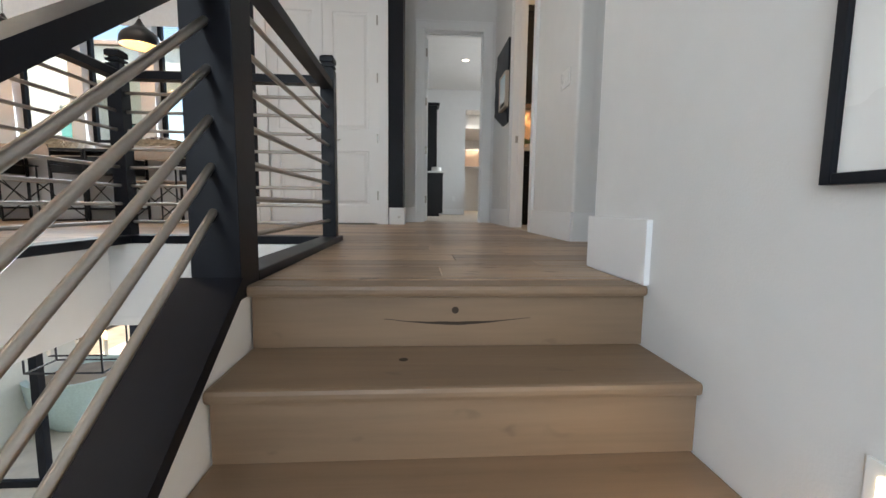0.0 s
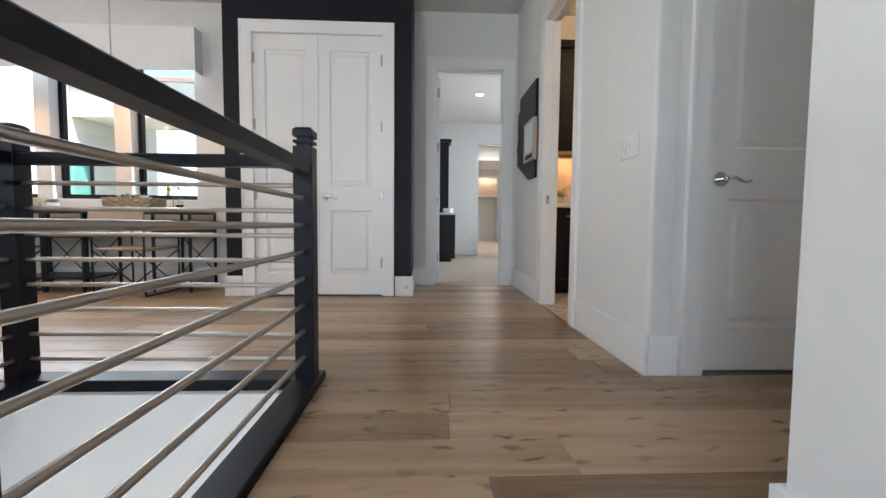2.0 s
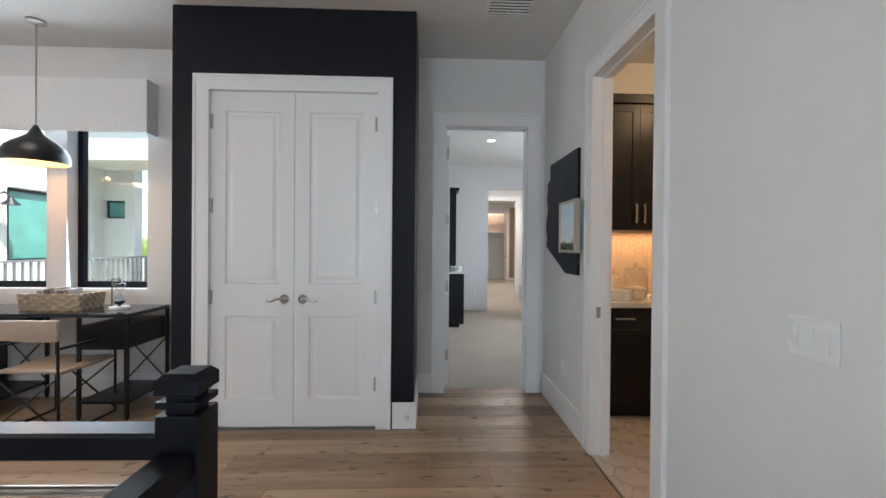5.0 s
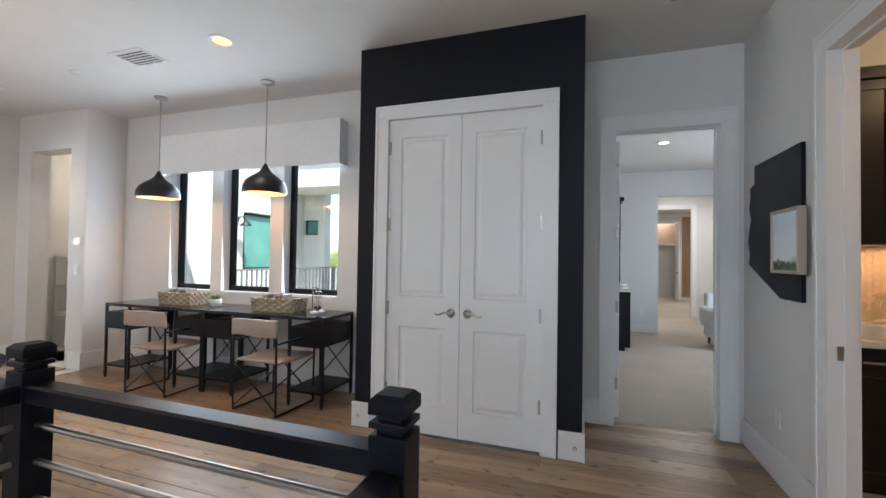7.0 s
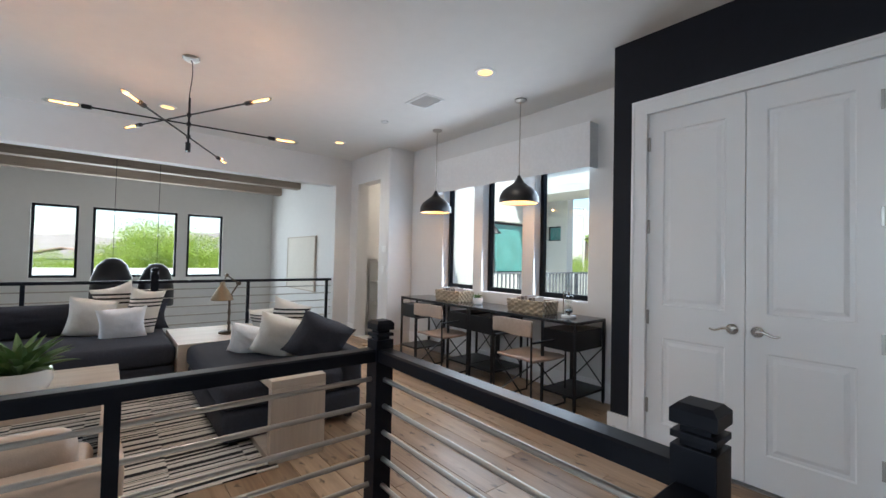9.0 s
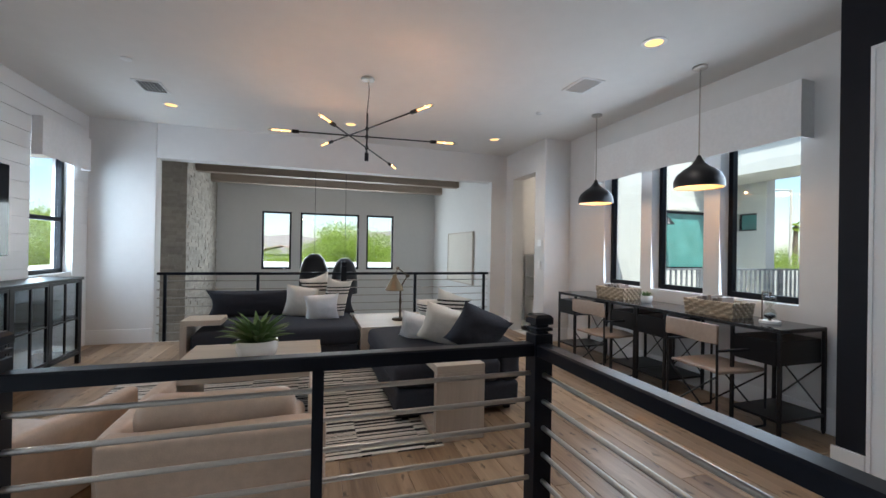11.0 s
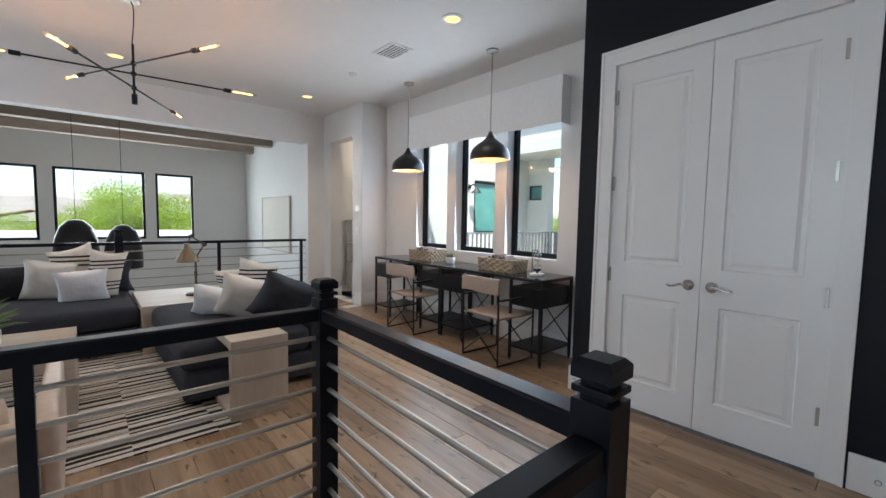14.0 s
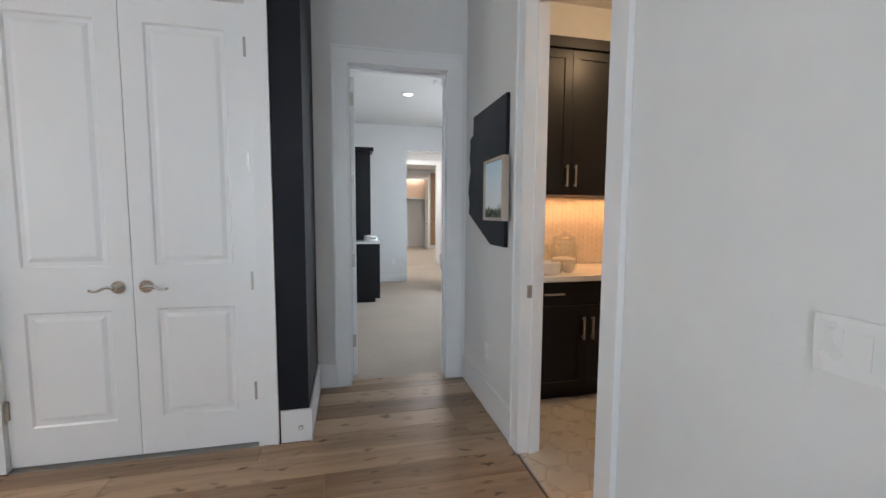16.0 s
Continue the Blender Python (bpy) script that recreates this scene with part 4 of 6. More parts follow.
def cabinet(name, x0, x1, y0, y1, z0, z1, label, drawers, toe):
    c = thing(name, (x0, y0, z0), label, "cabinet", "washroom cabinets")
    w, d, h = x1 - x0, y1 - y0, z1 - z0
    part("body", B((0, 0.021, toe, w, d, h)), BLACKWOOD, c)
    if toe:
        part("toe_kick", B((0.01, 0.08, 0, w - 0.01, d, toe)), BLACKWOOD, c)
    zt = h - 0.004
    if drawers:
        dr = part("drawer_front", B((0.004, 0, h - 0.165, w - 0.004, 0.02, h - 0.006), bevel=0.002), BLACKWOOD, c)
        part("handle", B((w * 0.18, -0.03, h - 0.09, w * 0.18 + 0.15, -0.02, h - 0.078), (w * 0.18 + 0.01, -0.021, h - 0.088, w * 0.18 + 0.02, 0, h - 0.08), (w * 0.18 + 0.13, -0.021, h - 0.088, w * 0.18 + 0.14, 0, h - 0.08)), STEEL, dr, "brushed nickel bar pull")
        zt = h - 0.172
    half = w / 2
    for s in (0, 1):
        a, b = (0.004, half - 0.0015) if s == 0 else (half + 0.0015, w - 0.004)
        st = 0.06
        dd = part("door", ring_bm(a, b, toe + 0.004, zt, st, 0, 0.02), BLACKWOOD, c)
        part("panel", B((a + st - 0.002, 0.009, toe + 0.062, b - st + 0.002, 0.019, zt - 0.058)), BLACKWOOD, dd)
        hx = half - 0.035 if s == 0 else half + 0.035
        hz = zt - 0.24 if toe else toe + 0.06
        part("handle", B((hx - 0.006, -0.03, hz, hx + 0.006, -0.02, hz + 0.16), (hx - 0.005, -0.021, hz + 0.01, hx + 0.005, 0, hz + 0.02), (hx - 0.005, -0.021, hz + 0.14, hx + 0.005, 0, hz + 0.15)), STEEL, dd, "brushed nickel bar pull")


cabinet("base_cabinet", 1.195, 2.26, 4.50, 5.10, -0.012, 0.865, "black shaker base cabinet with drawer and bar pulls", True, 0.1)
cabinet("base_cabinet", 2.265, 2.9, 4.50, 5.10, -0.012, 0.865, "black shaker base cabinet with drawer and bar pulls", True, 0.1)
cabinet("wall_cabinet", 1.205, 2.225, 4.77, 5.10, 1.47, 2.52, "black shaker wall cabinet with bar pulls", False, 0.0)
cabinet("wall_cabinet", 2.23, 2.9, 4.77, 5.10, 1.47, 2.52, "black shaker wall cabinet with bar pulls", False, 0.0)
tagged(part("cornice", B((1.16, 4.75, 2.522, 2.95, 5.1, 2.60), bevel=0.006), BLACKWOOD), "black crown board above the wall cabinets", "cornice")
tagged(part("worktop", B((1.16, 4.475, 0.8655, 2.95, 5.105, 0.905), bevel=0.004), QUARTZ), "white quartz worktop on black cabinets", "worktop")
splash = structure("backsplash", B((1.15, 5.106, 0.906, 2.95, 5.113, 1.469)), GROUT, "hexagon tile backsplash lit from above", "backsplash")
def splash_tiles():
    bm0 = hexagon(0.026, 0.004)
    bmesh.ops.rotate(bm0, verts=bm0.verts, cent=(0, 0, 0), matrix=Matrix.Rotation(radians(90), 3, "X"))
    me = mesh_of("tile", bm0, WALLTILE)
    r = 0.0275
    for i in range(0, 26):
        for j in range(0, 12):
            x, z = 1.45 + i * 1.5 * r, 0.93 + (j + (i % 2) / 2) * r * math.sqrt(3)
            if x < 2.5 and z < 1.45:
                ob = new("tile", me)
                ob.parent = splash
                ob.location = (x, 5.105, z)


area("under_cabinet_light", (1.95, 4.98, 1.462), (1.95, 4.98, 0.5), 1.3, 0.05, 1.05, (1, 0.46, 0.18))
# warm fill added above the door head, no fixture there
bulb_light("washroom_fill", (2.2, 3.9, 2.7), 3.2, (1, 0.66, 0.36), 0.12)


def jar(at, r, h, label):
    j = thing("glass_jar", at, label, "jar", "glass jars")
    part("glass", lathe(bmesh.new(), [(r * 0.9, 0), (r, 0.01), (r, h * 0.8), (r * 0.8, h * 0.9), (r * 0.8, h)], 28), JARGLASS, j, smooth=True)
    part("contents", lathe(bmesh.new(), [(r * 0.85, 0.006), (r * 0.9, 0.02), (r * 0.9, h * 0.35), (r * 0.3, h * 0.42)], 20), CREAM, j, smooth=True)
    lid = part("lid", lathe(bmesh.new(), [(r * 0.85, h + 0.001), (r * 0.9, h + 0.012), (r * 0.5, h + 0.03), (0.012, h + 0.035)], 28), JARGLASS, j, smooth=True)
    part("knob", lathe(bmesh.new(), [(0.008, h + 0.034), (0.016, h + 0.045), (0.012, h + 0.06), (0.001, h + 0.064)], 16), JARGLASS, lid, smooth=True)


jar((1.71, 4.82, 0.905), 0.10, 0.23, "large clear glass jar on the worktop")
jar((1.53, 4.85, 0.905), 0.075, 0.17, "small clear glass jar on the worktop")
cup = thing("ceramic_bowl", (1.495, 4.645, 0.905), "white ceramic bowl on the worktop", "bowl")
part("bowl", lathe(bmesh.new(), [(0.078, 0), (0.086, 0.01), (0.087, 0.08), (0.08, 0.085), (0.075, 0.03), (0.01, 0.02)], 28), CERAMIC, cup, smooth=True)
cup = thing("wooden_scoop_pot", (1.66, 4.66, 0.905), "small beige pot on the worktop", "pot")
part("pot", lathe(bmesh.new(), [(0.03, 0), (0.038, 0.01), (0.036, 0.06), (0.03, 0.06), (0.028, 0.02)], 24), CREAM, cup, smooth=True)

# ---- bedroom past the hall door ----
structure("bedroom_floor", B((-0.6, 5.265, -0.3, 3.0, 16.5, -0.004), (0.11, 5.221, -0.3, 0.85, 5.265, -0.004), (1.0, 16.5, -0.3, 4.8, 18.9, -0.004), (3.0, 12.7, -0.3, 4.8, 16.5, -0.004)), CARPET, "beige loop-pile bedroom carpet", "carpet")
structure("bedroom_wall_left", B((-0.75, 5.265, -0.02, -0.6, 10.0, H)), WALL, "white bedroom side wall", "wall")
# this opening is never seen; it was added to light the bedroom
structure("bedroom_wall_right", wall_bm("y", 3.0, 0.15, 5.265, 10.0, -0.02, H, [(6.8, 8.4, 1.0, 2.4)]), WALL, "white bedroom side wall with an unseen opening added for light", "wall")
structure("bedroom_wall_back", wall_bm("x", 10.0, 0.14, -0.75, 3.0, -0.02, H, [(1.215, 2.75, -0.02, 2.55)]), WALL, "white bedroom back wall with an opening", "wall")
structure("bedroom_ceiling", B((-0.75, 5.3, H + 0.001, 3.15, 16.5, H + 0.2)), CEIL, "white bedroom ceiling", "ceiling")
baseboard([(-0.598, 9.982, 0, 1.21, 9.999, 0.14)])
structure("corridor_walls", B((1.0, 10.14, -0.02, 1.1, 12.7, H), (2.9, 10.14, -0.02, 3.0, 12.7, H), (1.0, 12.82, -0.02, 1.1, 18.9, H), (4.7, 12.82, -0.02, 4.8, 18.9, H)), WALL, "white corridor walls", "wall")
structure("corridor_frame", wall_bm("x", 12.7, 0.12, 1.0, 4.8, -0.02, H, [(1.35, 2.37, -0.02, 2.6)]), WALL, "white wall with a cased corridor opening", "wall")
casing(1.35, 2.37, 2.6, 12.699, w=0.11)
structure("far_room_ceiling", B((3.16, 12.7, H + 0.001, 4.8, 18.9, H + 0.2), (1.0, 16.501, H + 0.001, 3.159, 18.9, H + 0.2)), CEIL, "white far room ceiling", "ceiling")
structure("far_room_wall", wall_bm("x", 17.8, 0.12, 1.1, 4.7, -0.02, H, [(2.1, 3.06, -0.02, 2.69)]), WALL, "white far room wall with a closet opening", "wall")
casing(2.1, 3.06, 2.69, 17.799)
structure("closet_back", B((1.6, 18.7, -0.02, 3.6, 18.8, H), (1.6, 17.92, -0.02, 1.7, 18.7, H), (3.5, 17.92, -0.02, 3.6, 18.7, H)), WALL, "white closet walls past the far room", "wall")
d = tagged(new("door_4"), "white closet door standing half open", "door", kind="structure")
leaf = part("leaf", B((3.0, -0.62, 0.012, 3.035, 0.0, 2.66), bevel=0.003), TRIM, d)
leaf.matrix_basis = pose(0.0, 17.79, 0)
part("handle", R(((2.995, -0.56, 0.95), (2.95, -0.56, 0.95), 0.012, 10), ((2.955, -0.56, 0.95), (2.955, -0.45, 0.95), 0.009, 10)), BLACKMETAL, leaf, "dark lever handle")
sh = tagged(part("closet_shelf", B((1.701, 18.2, 1.92, 3.499, 18.699, 1.96)), TRIM), "white closet shelf across the far closet", "shelf")
tagged(part("closet_cabinet", B((1.72, 18.3, 1.9605, 3.48, 18.69, 2.66), bevel=0.006), PEACH), "tan closet cabinet standing on the shelf", "cabinet")
bulb_light("closet_lamp", (2.6, 18.0, 2.9), 2.2, (1, 0.85, 0.68), 0.1)
sl_p = thing("slat_panel", (3.38, 17.799, 0.1), "tall brown wood slat panel on the far wall", "wall panel")
part("backing", B((-0.16, -0.02, 0, 0.16, -0.001, 2.8)), BEAMWOOD, sl_p)
for k in range(6):
    part("slat", B((-0.155 + k * 0.053, -0.045, 0, -0.12 + k * 0.053, -0.0205, 2.8)), ARMWOOD, sl_p)
# fill lamps added under both ceilings, with no fixture or window of their own
area("far_room_fill", (3.2, 15.2, 2.95), (3.2, 15.2, 0), 1.2, 1.2, 10, (1, 0.93, 0.85))
area("corridor_fill", (1.9, 11.4, 2.95), (1.9, 11.4, 0), 0.8, 0.8, 6, (1, 0.95, 0.9))

dr = thing("dresser", (-0.58, 8.1, -0.004), "black dresser with a pale top against the bedroom wall", "dresser")
part("body", B((0, 0.02, 0.06, 1.13, 1.25, 0.88), bevel=0.004), BLACKWOOD, dr)
part("plinth", B((0.02, 0.06, 0, 1.06, 1.2, 0.06)), BLACKWOOD, dr)
part("top", B((-0.0, 0, 0.881, 1.17, 1.28, 0.915), bevel=0.004), QUARTZ, dr, "white stone top")
hu = thing("hutch", (-0.58, 8.5, 0.912), "tall black hutch standing on the dresser", "hutch")
part("body", B((0, 0, 0, 1.02, 0.35, 1.37), bevel=0.004), BLACKWOOD, hu)
part("cornice", B((0, -0.03, 1.371, 1.07, 0.37, 1.43), bevel=0.01), BLACKWOOD, hu)
for k, z in enumerate((0.0, 0.045)):
    tagged(part("tray", lathe(bmesh.new(), [(0.09, 0), (0.1, 0.006), (0.1, 0.04), (0.085, 0.04), (0.08, 0.01)], 28, (0.42, 8.25, 0.912 + z)), CERAMIC, smooth=True), "stacked white ceramic dish on the dresser", "dish", "dishes on the dresser")
ch = thing("bedroom_armchair", (2.2, 9.0, -0.004), "white upholstered armchair in the bedroom", "armchair")
part("seat", soft_box_bm(-0.4, -0.4, 0.12, 0.4, 0.4, 0.42, 0.05), WHITEFAB, ch, smooth=True)
part("backrest", soft_box_bm(-0.4, 0.2, 0.4, 0.4, 0.42, 0.85, 0.06), WHITEFAB, ch, smooth=True)
for sx in (-1, 1):
    part("armrest", soft_box_bm(sx * 0.4 - 0.07, -0.4, 0.3, sx * 0.4 + 0.07, 0.38, 0.62, 0.05), WHITEFAB, ch, smooth=True)
for sx in (-0.33, 0.33):
    for sy in (-0.33, 0.33):
        part("leg", R(((sx, sy, 0), (sx, sy, 0.13), 0.015, 10, 0.022)), BLACKWOOD, ch)

# ---- ceiling fixtures ----
def can(at, material=CANGLOW):
    c = thing("recessed_light", at, "round recessed ceiling light, switched on", "ceiling light", "recessed lights")
    part("trim_ring", lathe(bmesh.new(), [(0.095, -0.002), (0.092, -0.009), (0.07, -0.011), (0.066, -0.004)], 32), PLASTIC, c, smooth=True)
    part("lens", lathe(bmesh.new(), [(0.066, -0.006), (0.001, -0.0065)], 32), material, c)


for x, y in ((-2.84, 3.93), (-5.92, -0.27), (-5.92, 1.84), (-5.90, 3.96), (-2.84, 1.84), (-2.84, -0.27)):
    can((x, y, H))
    spot("recessed_lamp", (x, y, H - 0.03), 8.0)
can((0.95, 7.93, H), WHITEGLOW)


def vent(at, sx, sy, along="x"):
    v = thing("ceiling_vent", (*at, H), "white louvred ceiling air vent", "vent", "ceiling vents")
    part("frame", B((-sx / 2, -sy / 2, -0.008, -sx / 2 + 0.025, sy / 2, -0.001), (sx / 2 - 0.025, -sy / 2, -0.008, sx / 2, sy / 2, -0.001), (-sx / 2 + 0.025, -sy / 2, -0.008, sx / 2 - 0.025, -sy / 2 + 0.025, -0.001), (-sx / 2 + 0.025, sy / 2 - 0.025, -0.008, sx / 2 - 0.025, sy / 2, -0.001)), PLASTIC, v)
    # dark sheet on the ceiling: the duct's shade put in as colour
    part("backing", B((-sx / 2 + 0.025, -sy / 2 + 0.025, -0.002, sx / 2 - 0.025, sy / 2 - 0.025, -0.001)), mat("duct_shade", (0.08, 0.08, 0.08), 0.8), v)
    n = int((sy - 0.05) / 0.034)
    for k in range(n):
        y = -sy / 2 + 0.036 + k * (sy - 0.05) / n
        sl_ = bmesh.new()
        vs = [sl_.verts.new(p) for p in ((-sx / 2 + 0.026, y - 0.006, -0.003), (sx / 2 - 0.026, y - 0.006, -0.003), (sx / 2 - 0.026, y + 0.004, -0.009), (-sx / 2 + 0.026, y + 0.004, -0.009), (-sx / 2 + 0.026, y - 0.004, -0.003), (sx / 2 - 0.026, y - 0.004, -0.003), (sx / 2 - 0.026, y + 0.006, -0.009), (-sx / 2 + 0.026, y + 0.006, -0.009))]
        for f in ((0, 1, 2, 3), (7, 6, 5, 4), (0, 4, 5, 1), (1, 5, 6, 2), (2, 6, 7, 3), (3, 7, 4, 0)):
            sl_.faces.new([vs[i] for i in f])
        part("slat", sl_, PLASTIC, v)


vent((-3.76, 3.94), 0.36, 0.26)
vent((-5.35, -0.29), 0.36, 0.26)
vent((0.52, 4.27), 0.34, 0.30)
vent((1.35, 7.3), 0.3, 0.2)
for x, y in ((-4.63, 3.97), (-4.66, -0.27)):
    tagged(part("smoke_detector", lathe(bmesh.new(), [(0.045, H - 0.001), (0.045, H - 0.01), (0.03, H - 0.018), (0.001, H - 0.019)], 24, (x, y, 0)), PLASTIC, smooth=True), "small round white ceiling sprinkler cover", "sprinkler", "sprinkler covers")
tagged(part("ceiling_speaker", lathe(bmesh.new(), [(0.11, H - 0.001), (0.11, H - 0.006), (0.1, H - 0.008), (0.001, H - 0.008)], 28, (0.75, 6.6, 0)), PLASTIC, smooth=True), "round white ceiling speaker in the bedroom", "speaker")

# chandelier
CH = (-4.34, 1.86)
ch = thing("chandelier", (*CH, H), "black six-arm sputnik chandelier with glowing tube bulbs", "chandelier")
part("canopy", lathe(bmesh.new(), [(0.065, -0.001), (0.068, -0.012), (0.06, -0.024), (0.012, -0.026)], 28), STEEL, ch, smooth=True)
bm = bmesh.new()
last = Vector((0, 0, -0.025))
for k in range(1, 13):
    u = k / 12
    p = Vector((0.018 * math.sin(u * 6.3), 0.012 * math.sin(u * 3.1 + 0.5), -0.025 - 0.335 * u))
    rod(bm, last, p, 0.004, 8)
    last = p
part("cable", bm, BLACKMETAL, ch, smooth=True)
part("stem", R(((0, 0, -0.35), (0, 0, -0.80), 0.009, 12), ((0, 0, -0.74), (0, 0, -0.82), 0.02, 14)), BLACKMETAL, ch, smooth=True)
for ang, z, ln in ((85, -0.58, 0.92), (25.5, -0.50, 0.98), (-27.5, -0.69, 1.03)):
    u = Vector((math.cos(radians(ang)), math.sin(radians(ang)), 0))
    c = Vector((0, 0, z))
    arm = part("arm", R((c - u * (ln - 0.26), c + u * (ln - 0.26), 0.007, 10), (c - Vector((0, 0, 0.015)), c + Vector((0, 0, 0.015)), 0.018, 12)), BLACKMETAL, ch, smooth=True)
    for s in (-1, 1):
        a = c + u * s * (ln - 0.28)
        part("socket", R((a, a + u * s * 0.06, 0.018, 14)), BLACKMETAL, arm, smooth=True)
        b = a + u * s * 0.06
        bulb = part("bulb", R((b, b + u * s * 0.20, 0.014, 14), (b + u * s * 0.20, b + u * s * 0.225, 0.014, 14, 0.004)), JARGLASS, arm, "clear tube filament bulb", smooth=True)
        bulb.visible_shadow = False
        part("filament", R((b + u * s * 0.02, b + u * s * 0.18, 0.006, 8)), FILAMENT, arm)
        bulb_light("chandelier_lamp", Vector((*CH, H)) + b + u * s * 0.10 + Vector((0, 0, 0.03)), 0.6, (1, 0.48, 0.2), 0.02)

# pendants over the desks
def pendant(x, y):
    ob = thing("pendant_lamp", (x, y, 1.93), "black bell-shaped metal pendant lamp above the desks", "pendant lamp", "desk pendants")
    prof = [(0.196, 0.0), (0.202, 0.004), (0.205, 0.03), (0.198, 0.075), (0.175, 0.12), (0.13, 0.16), (0.085, 0.19), (0.05, 0.22), (0.03, 0.255), (0.018, 0.28), (0.012, 0.292)]
    inner = [(r - 0.006 if r > 0.02 else 0.004, z + 0.001 if z < 0.2 else z - 0.004) for r, z in prof]
    bm = lathe(bmesh.new(), prof, 40)
    bmesh.ops.delete(bm, geom=[f for f in bm.faces if len(f.verts) > 4 and f.calc_center_median().z < 0.01], context="FACES_ONLY")
    part("shade", bm, BLACKMETAL, ob, smooth=True)
    bm = lathe(bmesh.new(), inner[1:-1], 40)
    bmesh.ops.delete(bm, geom=[f for f in bm.faces if len(f.verts) > 4], context="FACES_ONLY")
    part("lining", bm, mat("shade_lining", (0.75, 0.6, 0.42), 0.6), ob, "warm white enamel inside", smooth=True)
    part("bulb", lathe(bmesh.new(), [(0.004, 0.045), (0.03, 0.055), (0.04, 0.085), (0.03, 0.115), (0.015, 0.15), (0.004, 0.16)], 20), SHADEGLOW, ob, "glowing bulb", smooth=True)
    part("rod", R(((0, 0, 0.285), (0, 0, H - 1.93 - 0.02), 0.006, 10)), STEEL, ob, smooth=True)
    part("canopy", lathe(bmesh.new(), [(0.062, H - 1.93 - 0.001), (0.062, H - 1.93 - 0.016), (0.05, H - 1.93 - 0.024), (0.008, H - 1.93 - 0.026)], 28), STEEL, ob, smooth=True)
    bulb_light("pendant_bulb_light", (x, y, 1.955), 1.3, (1, 0.5, 0.2), 0.04)


pendant(-3.045, 4.66), pendant(-4.45, 4.66)

# ---- desks ----
def desk(x0, x1):
    w = x1 - x0
    d = thing("desk", (x0, 4.55, 0), "black metal and glass desk with drawer pedestals", "desk", "desks by the windows")
    dep, top = 0.50, 0.80
    part("top", B((0, 0, top - 0.006, w, dep, top), bevel=0.002), TABLEGLASS, d, "smoked black glass top")
    part("top_frame", B((0, 0, top - 0.03, w, 0.02, top - 0.0065), (0, dep - 0.02, top - 0.03, w, dep, top - 0.0065), (0, 0.02, top - 0.03, 0.02, dep - 0.02, top - 0.0065), (w - 0.02, 0.02, top - 0.03, w, dep - 0.02, top - 0.0065)), BLACKMETAL, d)
    pw = 0.37
    for a in (0, w - pw):
        for lx in (a, a + pw - 0.022):
            for ly in (0, dep - 0.022):
                lg = part("leg", B((lx, ly, 0.02, lx + 0.022, ly + 0.022, top - 0.031)), BLACKMETAL, d)
                part("foot", R(((lx + 0.011, ly + 0.011, 0), (lx + 0.011, ly + 0.011, 0.021), 0.009, 10, 0.013)), BLACKMETAL, lg)
        bxp = part("drawer_box", B((a + 0.023, 0.005, 0.53, a + pw - 0.023, dep - 0.023, 0.71), bevel=0.003), BLACKWOOD, d)
        part("drawer_front", B((a + 0.027, 0.0, 0.535, a + pw - 0.027, 0.004, 0.705)), BLACKWOOD, bxp)
        part("shelf", B((a + 0.002, 0.002, 0.125, a + pw - 0.002, dep - 0.002, 0.145)), BLACKWOOD, d)
        part("back_brace", R(((a + 0.02, dep - 0.01, 0.16), (a + pw - 0.02, dep - 0.01, 0.52), 0.006, 8), ((a + pw - 0.02, dep - 0.01, 0.16), (a + 0.02, dep - 0.01, 0.52), 0.006, 8)), BLACKMETAL, d)


desk(-5.04, -3.665), desk(-3.655, -2.28)


def desk_chair(x, y, turn=0):
    c = thing("desk_chair", (x, y, 0), "folding desk chair with tan leather sling and black frame", "chair", "desk chairs", turn)
    w, dp = 0.24, 0.22
    for s in (-1, 1):
        part("runner", R(((s * w, -dp - 0.02, 0.012), (s * w, dp, 0.012), 0.009, 8)), BLACKMETAL, c)
        part("back_leg", R(((s * w, -dp - 0.02, 0.012), (s * w, -dp - 0.03, 0.80), 0.009, 8)), BLACKMETAL, c)
        part("front_leg", R(((s * w, dp, 0.012), (s * w, dp, 0.60), 0.009, 8)), BLACKMETAL, c)
        part("arm", B((s * w - 0.015, -dp - 0.02, 0.60, s * w + 0.015, dp + 0.02, 0.617), bevel=0.003), BLACKMETAL, c)
    for y_ in (-dp - 0.015, dp):
        part("cross_brace", R(((-w, y_, 0.04), (w, y_, 0.42), 0.007, 8), ((w, y_, 0.04), (-w, y_, 0.42), 0.007, 8)), BLACKMETAL, c)
    bm = soft_box_bm(-w + 0.005, -dp, 0.425, w - 0.005, dp + 0.01, 0.45, 0.01, -0.015, x)
    part("seat", bm, HIDE, c, "tan leather sling seat", smooth=True)
    bm = soft_box_bm(-w - 0.012, -dp - 0.045, 0.655, w + 0.012, -dp - 0.02, 0.80, 0.01, 0, x + 3)
    part("backrest", bm, HIDE, c, "tan leather sling back", smooth=True)


desk_chair(-4.06, 4.52, 3), desk_chair(-2.75, 4.52, -4)


BOOKDARK, BOOKLIGHT = mat("dark_book_cover", (0.10, 0.075, 0.065), 0.6), mat("book_cover", (0.22, 0.17, 0.14), 0.6)


